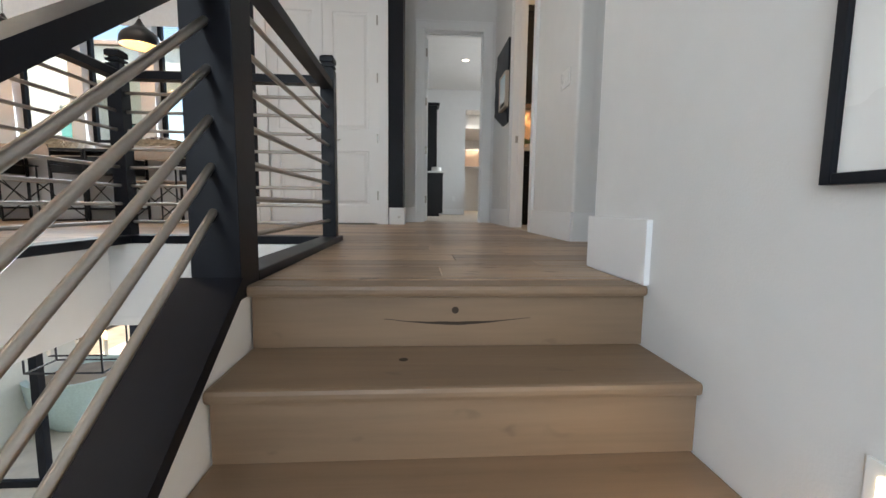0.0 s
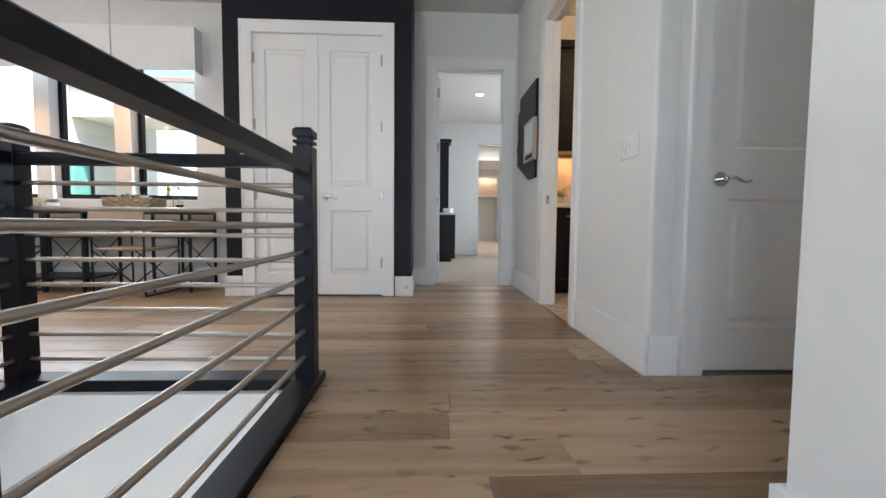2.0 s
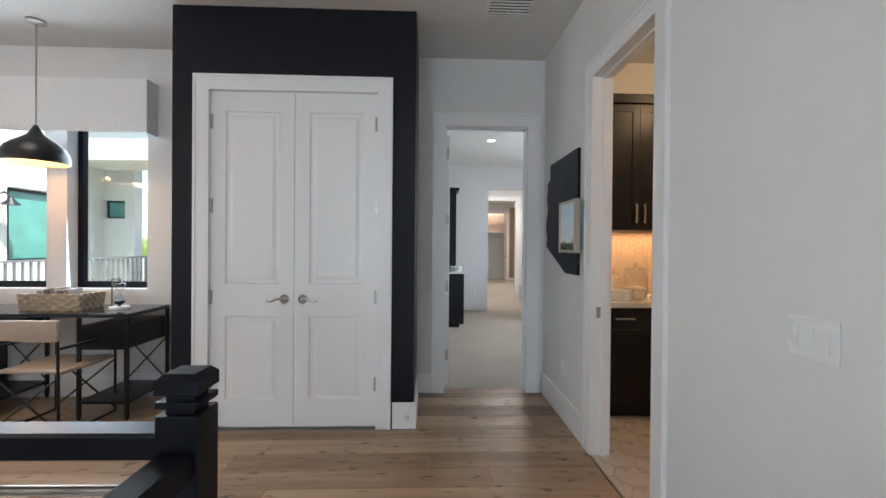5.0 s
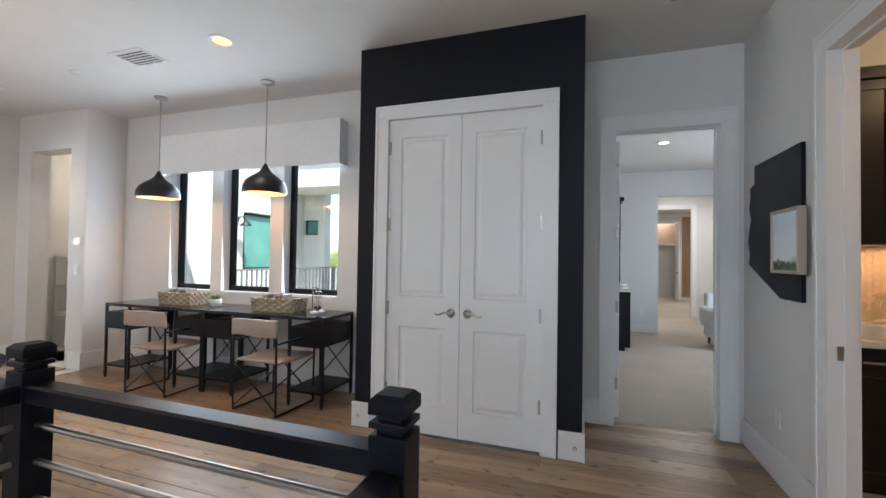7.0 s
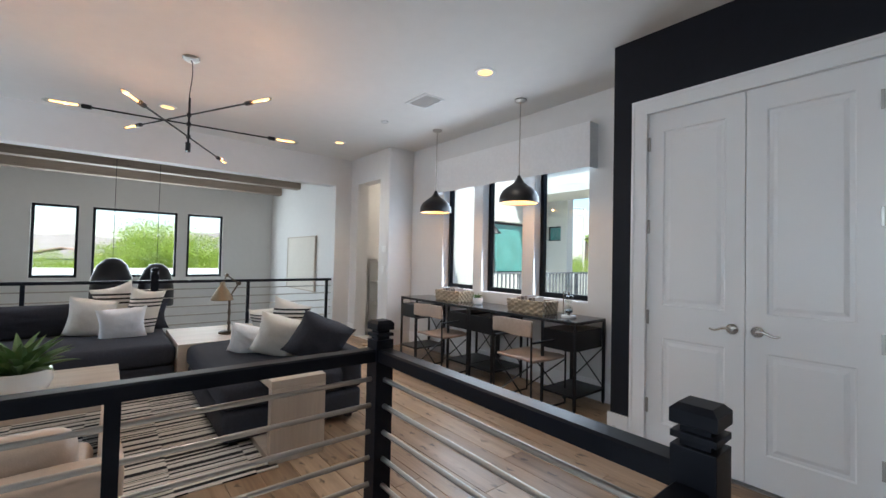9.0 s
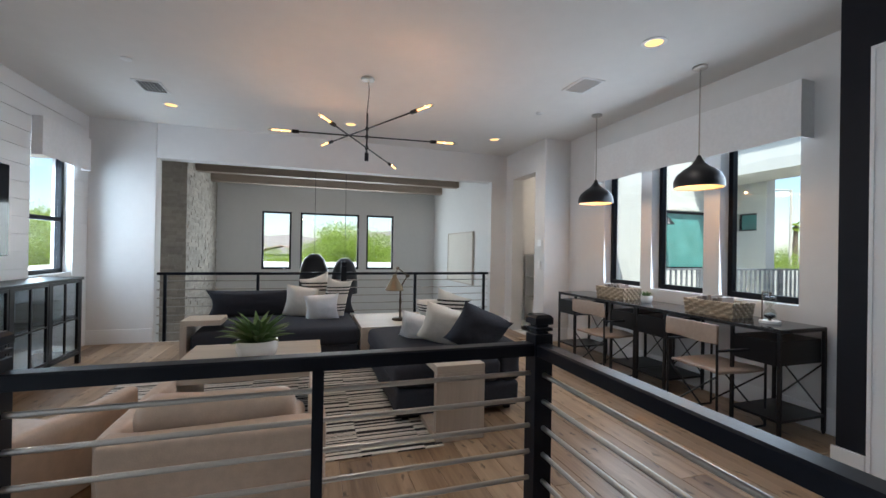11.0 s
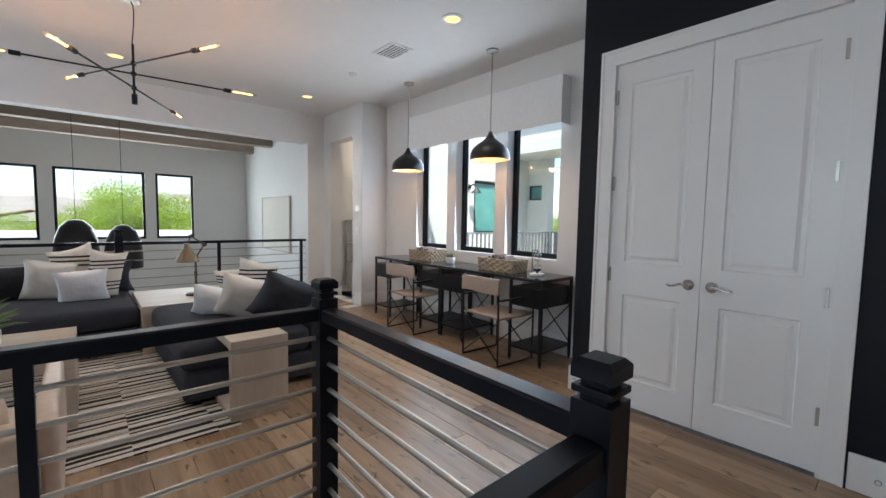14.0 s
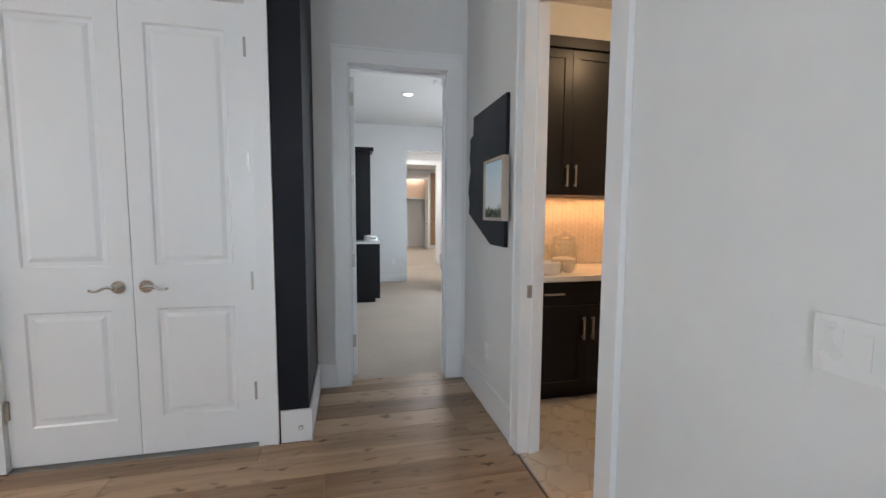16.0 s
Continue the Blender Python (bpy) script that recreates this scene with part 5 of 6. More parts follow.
def basket(x, y, w, dp, h):
    b = thing("wicker_basket", (x, y, 0.80), "rectangular woven seagrass basket on the desk", "basket", "desk baskets")
    n, cells, fine = 5, 36, 4
    for k in range(n):
        bm = bmesh.new()
        cols = cells * fine
        rings = []
        for v in range(5):
            z = h * (k + v / 4) / n
            ring = []
            for i in range(cols):
                u = i / cols * 4
                s, f = int(u), u - int(u)
                cx, cy = ((-1 + 2 * f, -1), (1, -1 + 2 * f), (1 - 2 * f, 1), (-1, 1 - 2 * f))[s]
                over = 1 if (i // fine + k) % 2 else -0.6
                o = 0.013 * over * math.sin(math.pi * (i % fine + 0.5) / fine) * math.sin(math.pi * (0.12 + 0.76 * v / 4))
                flare = 1 + 0.06 * z / h
                ring.append(bm.verts.new((cx * (w / 2 * flare + o), cy * (dp / 2 * flare + o), z)))
            rings.append(ring)
        for ring in (rings[4], rings[0]):
            rings.append([bm.verts.new((q.co.x * 0.9, q.co.y * 0.84, q.co.z)) for q in ring])
        rings.append(rings[0])
        for a, c in zip(rings, rings[1:]):
            for i in range(cols):
                bm.faces.new((a[i], a[(i + 1) % cols], c[(i + 1) % cols], c[i]))
        part("weave", bm, WICKER, b, smooth=True)
    part("base", B((-w / 2 * 0.9, -dp / 2 * 0.86, 0.002, w / 2 * 0.9, dp / 2 * 0.86, 0.008)), WICKER, b)
    for k in range(5):
        tagged(part("book", B((x - 0.14 + k * 0.05, y - 0.07, 0.812, x - 0.105 + k * 0.05, y + 0.07, 0.80 + h + 0.02 + 0.01 * (k % 3)), bevel=0.002), BOOKDARK if k % 2 else BOOKLIGHT), "slim book standing in the basket", "book", "books in the basket")


basket(-4.25, 4.84, 0.44, 0.24, 0.13), basket(-2.96, 4.80, 0.44, 0.24, 0.13)


def succulent(name, at, r, h, n, leaf_len, label, pot_label):
    p = thing(name, at, label, "plant")
    part("pot", lathe(bmesh.new(), [(r * 0.72, 0), (r * 0.86, h * 0.1), (r, h * 0.5), (r * 0.97, h), (r * 0.86, h), (r * 0.86, h * 0.8)], 32), CERAMIC, p, pot_label, smooth=True)
    part("soil", lathe(bmesh.new(), [(r * 0.85, h * 0.8), (0.001, h * 0.84)], 24), SOIL, p)
    rr = random.Random(n)
    for k in range(n):
        ring = k / n
        tilt = radians(12 + 50 * ring + rr.uniform(-6, 6))
        turn = k * 2.4 + rr.uniform(-0.2, 0.2)
        ln = leaf_len * (1.0 - 0.25 * abs(ring - 0.5) + rr.uniform(-0.08, 0.08))
        bm = bmesh.new()
        rows = []
        seg = 7
        for i in range(seg + 1):
            u = i / seg
            wd = leaf_len * 0.11 * (1 - u) ** 0.6 * (0.65 + 1.2 * u * (1 - u) * 2)
            bend = tilt + u * 0.35
            cx, cz = math.sin(bend) * ln * u, math.cos(bend) * ln * u
            rows.append([bm.verts.new((cx - 0.35 * wd * math.cos(bend) * abs(v), v * wd, cz + 0.35 * wd * abs(v))) for v in (-1, 0, 1)] + [bm.verts.new((cx + 0.3 * wd, 0, cz - 0.3 * wd))])
        for a, b in zip(rows, rows[1:]):
            for q in ((0, 1), (1, 2), (2, 3), (3, 0)):
                bm.faces.new((a[q[0]], a[q[1]], b[q[1]], b[q[0]]))
        bmesh.ops.transform(bm, verts=bm.verts, matrix=Matrix.Translation((0, 0, h * 0.82)) @ Matrix.Rotation(turn, 4, "Z") @ Matrix.Translation((r * 0.25 * ring, 0, 0)))
        part("leaf", bm, LEAF, p, smooth=True)


succulent("small_succulent", (-3.80, 4.83, 0.80), 0.06, 0.075, 26, 0.085, "small green succulent in a white pot on the desk", "white ceramic pot")

succulent("counter_plant", (1.41, 4.86, 0.905), 0.055, 0.09, 24, 0.13, "small green plant in a white pot on the worktop", "white ceramic pot")

# hourglass on a stand
hg = thing("hourglass", (-2.52, 4.80, 0.80), "glass hourglass with dark sand on a white base", "hourglass")
part("base", lathe(bmesh.new(), [(0.07, 0), (0.072, 0.01), (0.068, 0.02), (0.001, 0.021)], 28), CERAMIC, hg, smooth=True)
part("glass", lathe(bmesh.new(), [(0.012, 0.03), (0.04, 0.045), (0.043, 0.075), (0.03, 0.105), (0.008, 0.125), (0.03, 0.145), (0.043, 0.175), (0.04, 0.205), (0.012, 0.22)], 24), JARGLASS, hg, smooth=True)
part("sand", lathe(bmesh.new(), [(0.012, 0.034), (0.036, 0.047), (0.038, 0.065), (0.002, 0.082)], 20), BLACKWALL, hg, smooth=True)
part("stand", R(((-0.06, 0, 0.02), (-0.06, 0, 0.24), 0.005, 8), ((-0.06, 0, 0.24), (0.0, 0, 0.24), 0.005, 8), ((0, 0, 0.24), (0, 0, 0.218), 0.01, 12), ((0, 0, 0.02), (0, 0, 0.034), 0.012, 12)), BRONZE, hg)

# ---- lounge ----
rug = thing("area_rug", (0, 0, 0), "flat-woven rug with black and cream stripes", "rug")
bm = bmesh.new()
nx, ny = 44, 50
x0, x1, y0, y1 = -5.45, -2.88, -0.35, 2.23
g = [[bm.verts.new((x0 + (x1 - x0) * i / nx + 0.006 * noise.noise((j * 0.3, i * 0.1, 1)), y0 + (y1 - y0) * j / ny, 0.009 + 0.002 * noise.noise((i * 0.4, j * 0.4, 0)))) for j in range(ny + 1)] for i in range(nx + 1)]
for i in range(nx):
    for j in range(ny):
        bm.faces.new((g[i][j], g[i + 1][j], g[i + 1][j + 1], g[i][j + 1]))
edge = [e for e in bm.edges if e.is_boundary]
r = bmesh.ops.extrude_edge_only(bm, edges=edge)
for v in r["geom"]:
    if isinstance(v, bmesh.types.BMVert):
        v.co.z = 0.0005
part("weave", bm, RUG, rug, smooth=True)


def pillow(at, w, h, t, material, lean, turn, label, bands=False, roll=0):
    p = thing("throw_pillow", at, label, "pillow", "sofa pillows", turn)
    bm = pillow_bm(w, h, t)
    rot = Matrix.Rotation(radians(lean), 4, "X") @ Matrix.Translation((0, 0, h / 2)) @ Matrix.Rotation(radians(roll), 4, "Y") @ Matrix.Translation((0, 0, -h / 2))
    bmesh.ops.transform(bm, verts=bm.verts, matrix=rot)
    part("cushion", bm, STRIPED if bands else material, p, smooth=True)


def sofa(name, at, w, dp, turn, label):
    """An armless low lounge: plinth, thick seat, low back; local x is its length, the back lies at +y."""
    s = thing(name, at, label, "sofa", "lounge sofas", turn)
    part("base", soft_box_bm(-w / 2, -dp / 2, 0.03, w / 2, dp / 2, 0.24, 0.03, 0, w), NAVY, s, smooth=True)
    part("seat", soft_box_bm(-w / 2 - 0.01, -dp / 2 - 0.015, 0.241, w / 2 + 0.01, dp / 2 - 0.16, 0.44, 0.06, 0.03, w + 2), NAVY, s, "soft loose seat cushion", smooth=True)
    part("backrest", soft_box_bm(-w / 2, dp / 2 - 0.15, 0.241, w / 2, dp / 2 + 0.02, 0.56, 0.05, 0, w + 5), NAVY, s, smooth=True)
    for sx in (-1, 1):
        for sy in (-1, 1):
            part("leg", B((sx * (w / 2 - 0.08) - 0.025, sy * (dp / 2 - 0.08) - 0.025, 0, sx * (w / 2 - 0.08) + 0.025, sy * (dp / 2 - 0.08) + 0.025, 0.031)), BLACKWOOD, s)
    return s


sofa("sofa", (-5.57, 1.05, 0.010), 1.68, 1.25, 90, "charcoal fabric armless sofa facing the stairs")
sofa("sofa", (-4.14, 2.51, 0.010), 1.66, 1.04, 0, "charcoal fabric armless sofa with pillows, beside the side table")
# pillows on the sofas
pillow((-5.93, 0.66, 0.45), 1.02, 0.36, 0.19, NAVY, 14, 90, "long charcoal bolster on the sofa")
pillow((-5.98, 1.55, 0.45), 0.78, 0.37, 0.16, NAVY, 14, 90, "charcoal cushion behind the pale cushions")
pillow((-5.80, 1.25, 0.44), 0.40, 0.44, 0.19, CREAM, 18, 84, "cream linen cushion on the sofa", roll=10)
pillow((-5.86, 1.46, 0.45), 0.36, 0.56, 0.16, CREAM, 13, 94, "cream cushion with black stripes on the sofa", True, -16)
pillow((-5.72, 1.66, 0.44), 0.32, 0.52, 0.15, CREAM, 12, 100, "cream cushion with black stripes on the sofa", True, 9)
pillow((-5.52, 1.49, 0.44), 0.41, 0.37, 0.15, WHITEFAB, 24, 92, "small white cushion on the sofa", roll=-4)
pillow((-3.62, 2.78, 0.44), 0.46, 0.44, 0.23, NAVY, 26, 66, "large charcoal cushion on the sofa", roll=27)
pillow((-3.92, 2.58, 0.44), 0.44, 0.44, 0.19, CREAM, 30, 62, "cream linen cushion on the sofa", roll=20)
pillow((-4.36, 2.80, 0.44), 0.36, 0.50, 0.16, CREAM, 20, 50, "cream cushion with black stripes on the sofa", True, 18)
pillow((-4.14, 2.38, 0.44), 0.33, 0.34, 0.14, WHITEFAB, 32, 56, "small white cushion on the sofa", roll=17)
pillow((-4.56, 2.70, 0.44), 0.38, 0.40, 0.16, CREAM, 22, 36, "cream cushion with black stripes on the sofa", True, -8)


def waterfall_table(name, at, sx, sy, h, t, label, material=PALEWOOD):
    w = thing(name, at, label, "table")
    part("top", B((-sx / 2, -sy / 2, h - t, sx / 2, sy / 2, h), bevel=0.004), PALEWOODX, w)
    part("side_panel", B((-sx / 2, -sy / 2, 0, sx / 2, -sy / 2 + t, h - t - 0.0005), bevel=0.003), material, w)
    part("side_panel", B((-sx / 2, sy / 2 - t, 0, sx / 2, sy / 2, h - t - 0.0005), bevel=0.003), material, w)
    return w


waterfall_table("coffee_table", (-3.93, 0.92, 0.011), 0.95, 1.06, 0.43, 0.07, "pale oak waterfall coffee table on the rug")
corner = waterfall_table("corner_table", (-5.33, 2.35, 0.0), 1.0, 0.9, 0.46, 0.07, "pale oak corner table between the sofas")
part("front_panel", B((0.43, -0.379, 0, 0.499, 0.379, 0.389), bevel=0.003), PALEWOOD, corner)


def c_table(at, turn, label, h, reach=0.42):
    c = thing("side_table", at, label, "side table", "c-shaped side tables", turn)
    part("panel", B((-0.03, -0.18, 0.05, 0.03, 0.18, h - 0.056), bevel=0.004), PALEWOOD, c)
    part("top", B((-reach, -0.18, h - 0.055, 0.03, 0.18, h), bevel=0.004), PALEWOODX, c)
    part("foot", B((-reach, -0.18, 0, 0.03, 0.18, 0.049), bevel=0.004), PALEWOOD, c)
    return c


c_table((-2.955, 2.365, 0.0), 0, "pale oak c-shaped side table at the end of the sofa", 0.53)
c_table((-5.15, 0.14, 0.011), -90, "pale oak c-shaped side table reaching over the sofa", 0.56, 0.34)
succulent("agave_plant", (-3.87, 0.95, 0.441), 0.16, 0.14, 40, 0.31, "green agave in a round white bowl on the coffee table", "white ceramic bowl")

lamp = thing("table_lamp", (-5.25, 2.42, 0.46), "brass task lamp with jointed arm on the corner table", "table lamp")
part("base", lathe(bmesh.new(), [(0.1, 0), (0.102, 0.012), (0.09, 0.022), (0.02, 0.028)], 28), BRONZE, lamp, smooth=True)
part("pole", R(((0, 0, 0.025), (0, 0, 0.41), 0.012, 12), ((0, 0, 0.10), (0, 0, 0.125), 0.019, 14), ((0, 0, 0.20), (0, 0, 0.26), 0.016, 14)), BRONZE, lamp, smooth=True)
part("arm", R(((0, 0, 0.40), (0, 0.085, 0.545), 0.007, 10), ((0.018, 0, 0.40), (0.018, 0.085, 0.545), 0.005, 8), ((0, 0.085, 0.545), (0, -0.04, 0.64), 0.007, 10), ((0, -0.04, 0.64), (0, -0.07, 0.555), 0.006, 10)), BRONZE, lamp, smooth=True)
for jy, jz, jr in ((0, 0.405, 0.026), (0.085, 0.545, 0.022), (-0.04, 0.64, 0.018)):
    part("joint", R(((-0.022, jy, jz), (0.028, jy, jz), jr, 16)), BRONZE, lamp, smooth=True)
part("shade", lathe(bmesh.new(), [(0.112, 0.365), (0.115, 0.372), (0.085, 0.43), (0.045, 0.50), (0.030, 0.525), (0.028, 0.555), (0.016, 0.565)], 28, (0, -0.075, 0)), SHADEBRASS, lamp, "brass cone shade", smooth=True)


def armchair(at, turn):
    """Leather lounge chair; local +y is its front."""
    c = thing("armchair", at, "tan leather armchair with a wooden frame, its back to the railing", "armchair", "leather armchairs", turn)
    part("seat", soft_box_bm(-0.33, -0.30, 0.24, 0.33, 0.42, 0.42, 0.05, 0.02, turn), LEATHER, c, smooth=True)
    bm = soft_box_bm(-0.37, -0.055, 0.0, 0.37, 0.055, 0.46, 0.02, 0, turn + 1)
    bmesh.ops.transform(bm, verts=bm.verts, matrix=Matrix.Translation((0, -0.36, 0.17)) @ Matrix.Rotation(radians(11), 4, "X"))
    part("backrest", bm, LEATHER, c, smooth=True)
    bm = soft_box_bm(-0.30, -0.08, 0.0, 0.30, 0.08, 0.40, 0.07, 0, turn + 2)
    bmesh.ops.transform(bm, verts=bm.verts, matrix=Matrix.Translation((0, -0.235, 0.33)) @ Matrix.Rotation(radians(14), 4, "X"))
    part("back_cushion", bm, LEATHER, c, "loose tan leather back cushion", smooth=True)
    for s in (-1, 1):
        bm = soft_box_bm(s * 0.385 - 0.035, -0.38, 0.24, s * 0.385 + 0.035, 0.42, 0.60, 0.02, 0, turn + 3 * s)
        part("armrest", bm, LEATHER, c, smooth=True)
        part("side_rail", B((s * 0.375 - 0.03, -0.42, 0.17, s * 0.375 + 0.03, 0.44, 0.235), bevel=0.005), ARMWOOD, c, "walnut side rail")
        for y in (-0.36, 0.38):
            part("leg", R(((s * 0.37, y, 0), (s * 0.37, y, 0.171), 0.014, 10, 0.022)), ARMWOOD, c)
    part("cross_rail", B((-0.344, -0.42, 0.17, 0.344, -0.38, 0.225), bevel=0.004), ARMWOOD, c)


armchair((-2.46, 1.0, 0.0), 90)
armchair((-2.48, -0.02, 0.0), 70)

# television and media cabinet
tv = thing("television", (-4.52, -1.461, 1.205), "large flat black television on the shiplap wall", "television")
part("screen", B((-0.74, 0.045, 0.008, 0.74, 0.05, 0.866)), SCREEN, tv, "glossy dark screen")
part("housing", B((-0.75, 0.0, 0.0, 0.75, 0.044, 0.874), bevel=0.004), BLACKMETAL, tv)
mc = thing("media_cabinet", (-4.72, -1.27, 0.0), "black metal media cabinet with glass doors", "media cabinet")
W, D, T = 1.13, 0.185, 0.965
part("top", B((-W - 0.02, -D, T - 0.03, W + 0.02, D + 0.02, T), bevel=0.004), BLACKWOOD, mc)
part("bottom", B((-W, -D, 0.11, W, D, 0.14)), BLACKWOOD, mc)
part("shelf", B((-W + 0.02, -D + 0.016, 0.52, W - 0.02, D - 0.03, 0.54)), BLACKWOOD, mc)
for x in (-W, -W / 2, 0, W / 2, W):
    part("upright", B((x - 0.02, D - 0.04, 0.0, x + 0.02, D, T - 0.031)), BLACKMETAL, mc)
for x in (-W, W - 0.02):
    part("leg", B((x, -D, 0, x + 0.03, -D + 0.03, 0.11)), BLACKMETAL, mc)
for k in range(4):
    a, b = -W + k * W / 2 + 0.022, -W + (k + 1) * W / 2 - 0.022
    m_ = (a + b) / 2
    dd = part("door", B((a, D - 0.025, 0.145, a + 0.025, D - 0.003, T - 0.035), (b - 0.025, D - 0.025, 0.145, b, D - 0.003, T - 0.035), (a + 0.025, D - 0.025, 0.145, b - 0.025, D - 0.003, 0.17), (a + 0.025, D - 0.025, T - 0.06, b - 0.025, D - 0.003, T - 0.035), (m_ - 0.01, D - 0.022, 0.17, m_ + 0.01, D - 0.005, T - 0.06), (a + 0.025, D - 0.022, 0.5, m_ - 0.01, D - 0.005, 0.52), (m_ + 0.01, D - 0.022, 0.5, b - 0.025, D - 0.005, 0.52)), BLACKMETAL, mc)
    part("pane", B((a + 0.025, D - 0.016, 0.17, b - 0.025, D - 0.012, T - 0.06)), CABGLASS, dd)
for x, z, w_ in ((-5.5, 0.541, 0.28), (-4.4, 0.541, 0.34), (-4.95, 0.141, 0.36), (-3.9, 0.141, 0.3)):
    tagged(part("storage_box", B((x - w_ / 2, -1.40, z, x + w_ / 2, -1.16, z + 0.19), bevel=0.01), CREAM), "pale storage box inside the media cabinet", "box", "boxes in the cabinet")

# ---- stairwell wall things ----
pic = thing("framed_picture", (0.6745, -0.245, 0.262), "white picture in a black frame on the stair wall", "picture")
part("frame", B((-0.026, -0.55, 0, -0.001, -0.532, 1.3), (-0.026, 0.532, 0, -0.001, 0.55, 1.3), (-0.026, -0.532, 0, -0.001, 0.532, 0.018), (-0.026, -0.532, 1.282, -0.001, 0.532, 1.3), bevel=0.002), BLACK, pic)
part("print", B((-0.016, -0.531, 0.019, -0.003, 0.531, 1.281)), CERAMIC, pic)
sl2 = thing("step_light", (0.6745, 0.13, -0.235), "recessed warm step light in the stair wall", "step light")
part("frame", B((-0.008, -0.075, 0, -0.001, 0.075, 0.1), bevel=0.002), PLASTIC, sl2)
part("lens", B((-0.011, -0.055, 0.02, -0.0085, 0.055, 0.08)), STEPGLOW, sl2)
area("step_light_glow", (0.655, 0.13, -0.19), (0.2, 0.13, -0.55), 0.1, 0.05, 0.35, (1, 0.75, 0.45))

# switches and outlets
def plate(name, at, axis, w, h, gangs, label):
    p = thing(name, at, label, "switch" if "switch" in name else "outlet", name + "es" if "switch" in name else "outlets")
    def q(u0, d0, z0, u1, d1, z1):
        return (u0, -d1, z0, u1, -d0, z1) if axis == "y" else (-d1, u0, z0, -d0, u1, z1)
    part("plate", B(q(-w / 2, 0.0005, 0, w / 2, 0.008, h), bevel=0.003), PLASTIC, p)
    for k in range(gangs):
        u = (k - (gangs - 1) / 2) * 0.046
        part("rocker", B(q(u - 0.016, 0.0082, h / 2 - 0.033, u + 0.016, 0.0115, h / 2 + 0.033), bevel=0.001), PLASTIC, p)


plate("light_switch", (1.009, 2.49, 1.02), "x", 0.165, 0.115, 3, "white three-gang light switch on the hall wall")
plate("wall_outlet", (1.009, 4.55, 0.33), "x", 0.07, 0.115, 1, "white wall outlet low on the hall wall")
plate("wall_outlet", (-2.22, 5.078, 0.33), "y", 0.07, 0.115, 1, "white wall outlet under the desk")
plate("light_switch", (-5.70, 4.648, 1.08), "y", 0.07, 0.115, 1, "white light switch beside the doorway")
plate("light_switch", (-5.70, 4.648, 1.42), "y", 0.11, 0.09, 0, "white thermostat beside the doorway")
plate("wall_outlet", (0.95, 9.998, 0.33), "y", 0.07, 0.115, 1, "white wall outlet in the bedroom")

# state-shaped black board with a framed photograph
cb = thing("wall_board", (1.0085, 4.215, 1.13), "black painted cut-out board on the hall wall", "wall art")
outline = [(0.0, 0.0), (0.25, 0.0), (0.74, 0.20), (0.72, 0.28), (0.755, 0.36), (0.73, 0.44), (0.70, 0.52), (0.735, 0.60), (0.71, 0.68), (0.72, 0.74), (0.64, 0.76), (0.64, 0.885), (0.0, 0.885)]
bm = bmesh.new()
fa = [bm.verts.new((-0.022, u, z)) for u, z in outline]
fb = [bm.verts.new((-0.001, u, z)) for u, z in outline]
bm.faces.new(fa), bm.faces.new(fb[::-1])
for k in range(len(fa)):
    bm.faces.new((fa[k], fb[k], fb[(k + 1) % len(fa)], fa[(k + 1) % len(fa)]))
part("board", bm, BLACKWALL, cb)
ph = thing("framed_photograph", (0.986, 4.325, 1.285), "landscape photograph in a pale wooden frame", "picture")
part("frame", B((-0.04, -0.17, 0, -0.0005, -0.152, 0.372), (-0.04, 0.152, 0, -0.0005, 0.17, 0.372), (-0.04, -0.152, 0, -0.0005, 0.152, 0.018), (-0.04, -0.152, 0.354, -0.0005, 0.152, 0.372), bevel=0.002), PALEWOOD, ph)
def photo_mat():
    m = bpy.data.materials.new("landscape_with_sheen")
    m.use_nodes = True
    n, l = m.node_tree.nodes, m.node_tree.links
    co, sep, ramp, nz, ad = n.new("ShaderNodeTexCoord"), n.new("ShaderNodeSeparateXYZ"), n.new("ShaderNodeValToRGB"), n.new("ShaderNodeTexNoise"), n.new("ShaderNodeMath")
    l.new(co.outputs["Object"], sep.inputs[0]), l.new(co.outputs["Object"], nz.inputs["Vector"])
    nz.inputs["Scale"].default_value = 22
    ad.operation = "MULTIPLY_ADD"
    ad.inputs[1].default_value = 0.10
    l.new(nz.outputs[0], ad.inputs[0]), l.new(sep.outputs["Z"], ad.inputs[2])
    # printed landscape; its pale sky is painted brighter for a window mirrored in the glass
    e = ramp.color_ramp.elements
    e[0].position, e[0].color = 0.0, (0.45, 0.47, 0.33, 1)
    e[1].position, e[1].color = 0.42, (0.66, 0.86, 0.98, 1)
    for p_, c_ in ((0.05, (0.16, 0.20, 0.08, 1)), (0.085, (0.06, 0.08, 0.04, 1)), (0.11, (0.08, 0.1, 0.06, 1)), (0.135, (0.90, 0.94, 0.96, 1))):
        e.new(p_).color = c_
    l.new(ad.outputs[0], ramp.inputs[0]), l.new(ramp.outputs[0], n["Principled BSDF"].inputs["Base Color"])
    n["Principled BSDF"].inputs["Roughness"].default_value = 0.15
    return m


part("photo", B((-0.03, -0.151, 0.019, -0.002, 0.151, 0.353)), photo_mat(), ph)

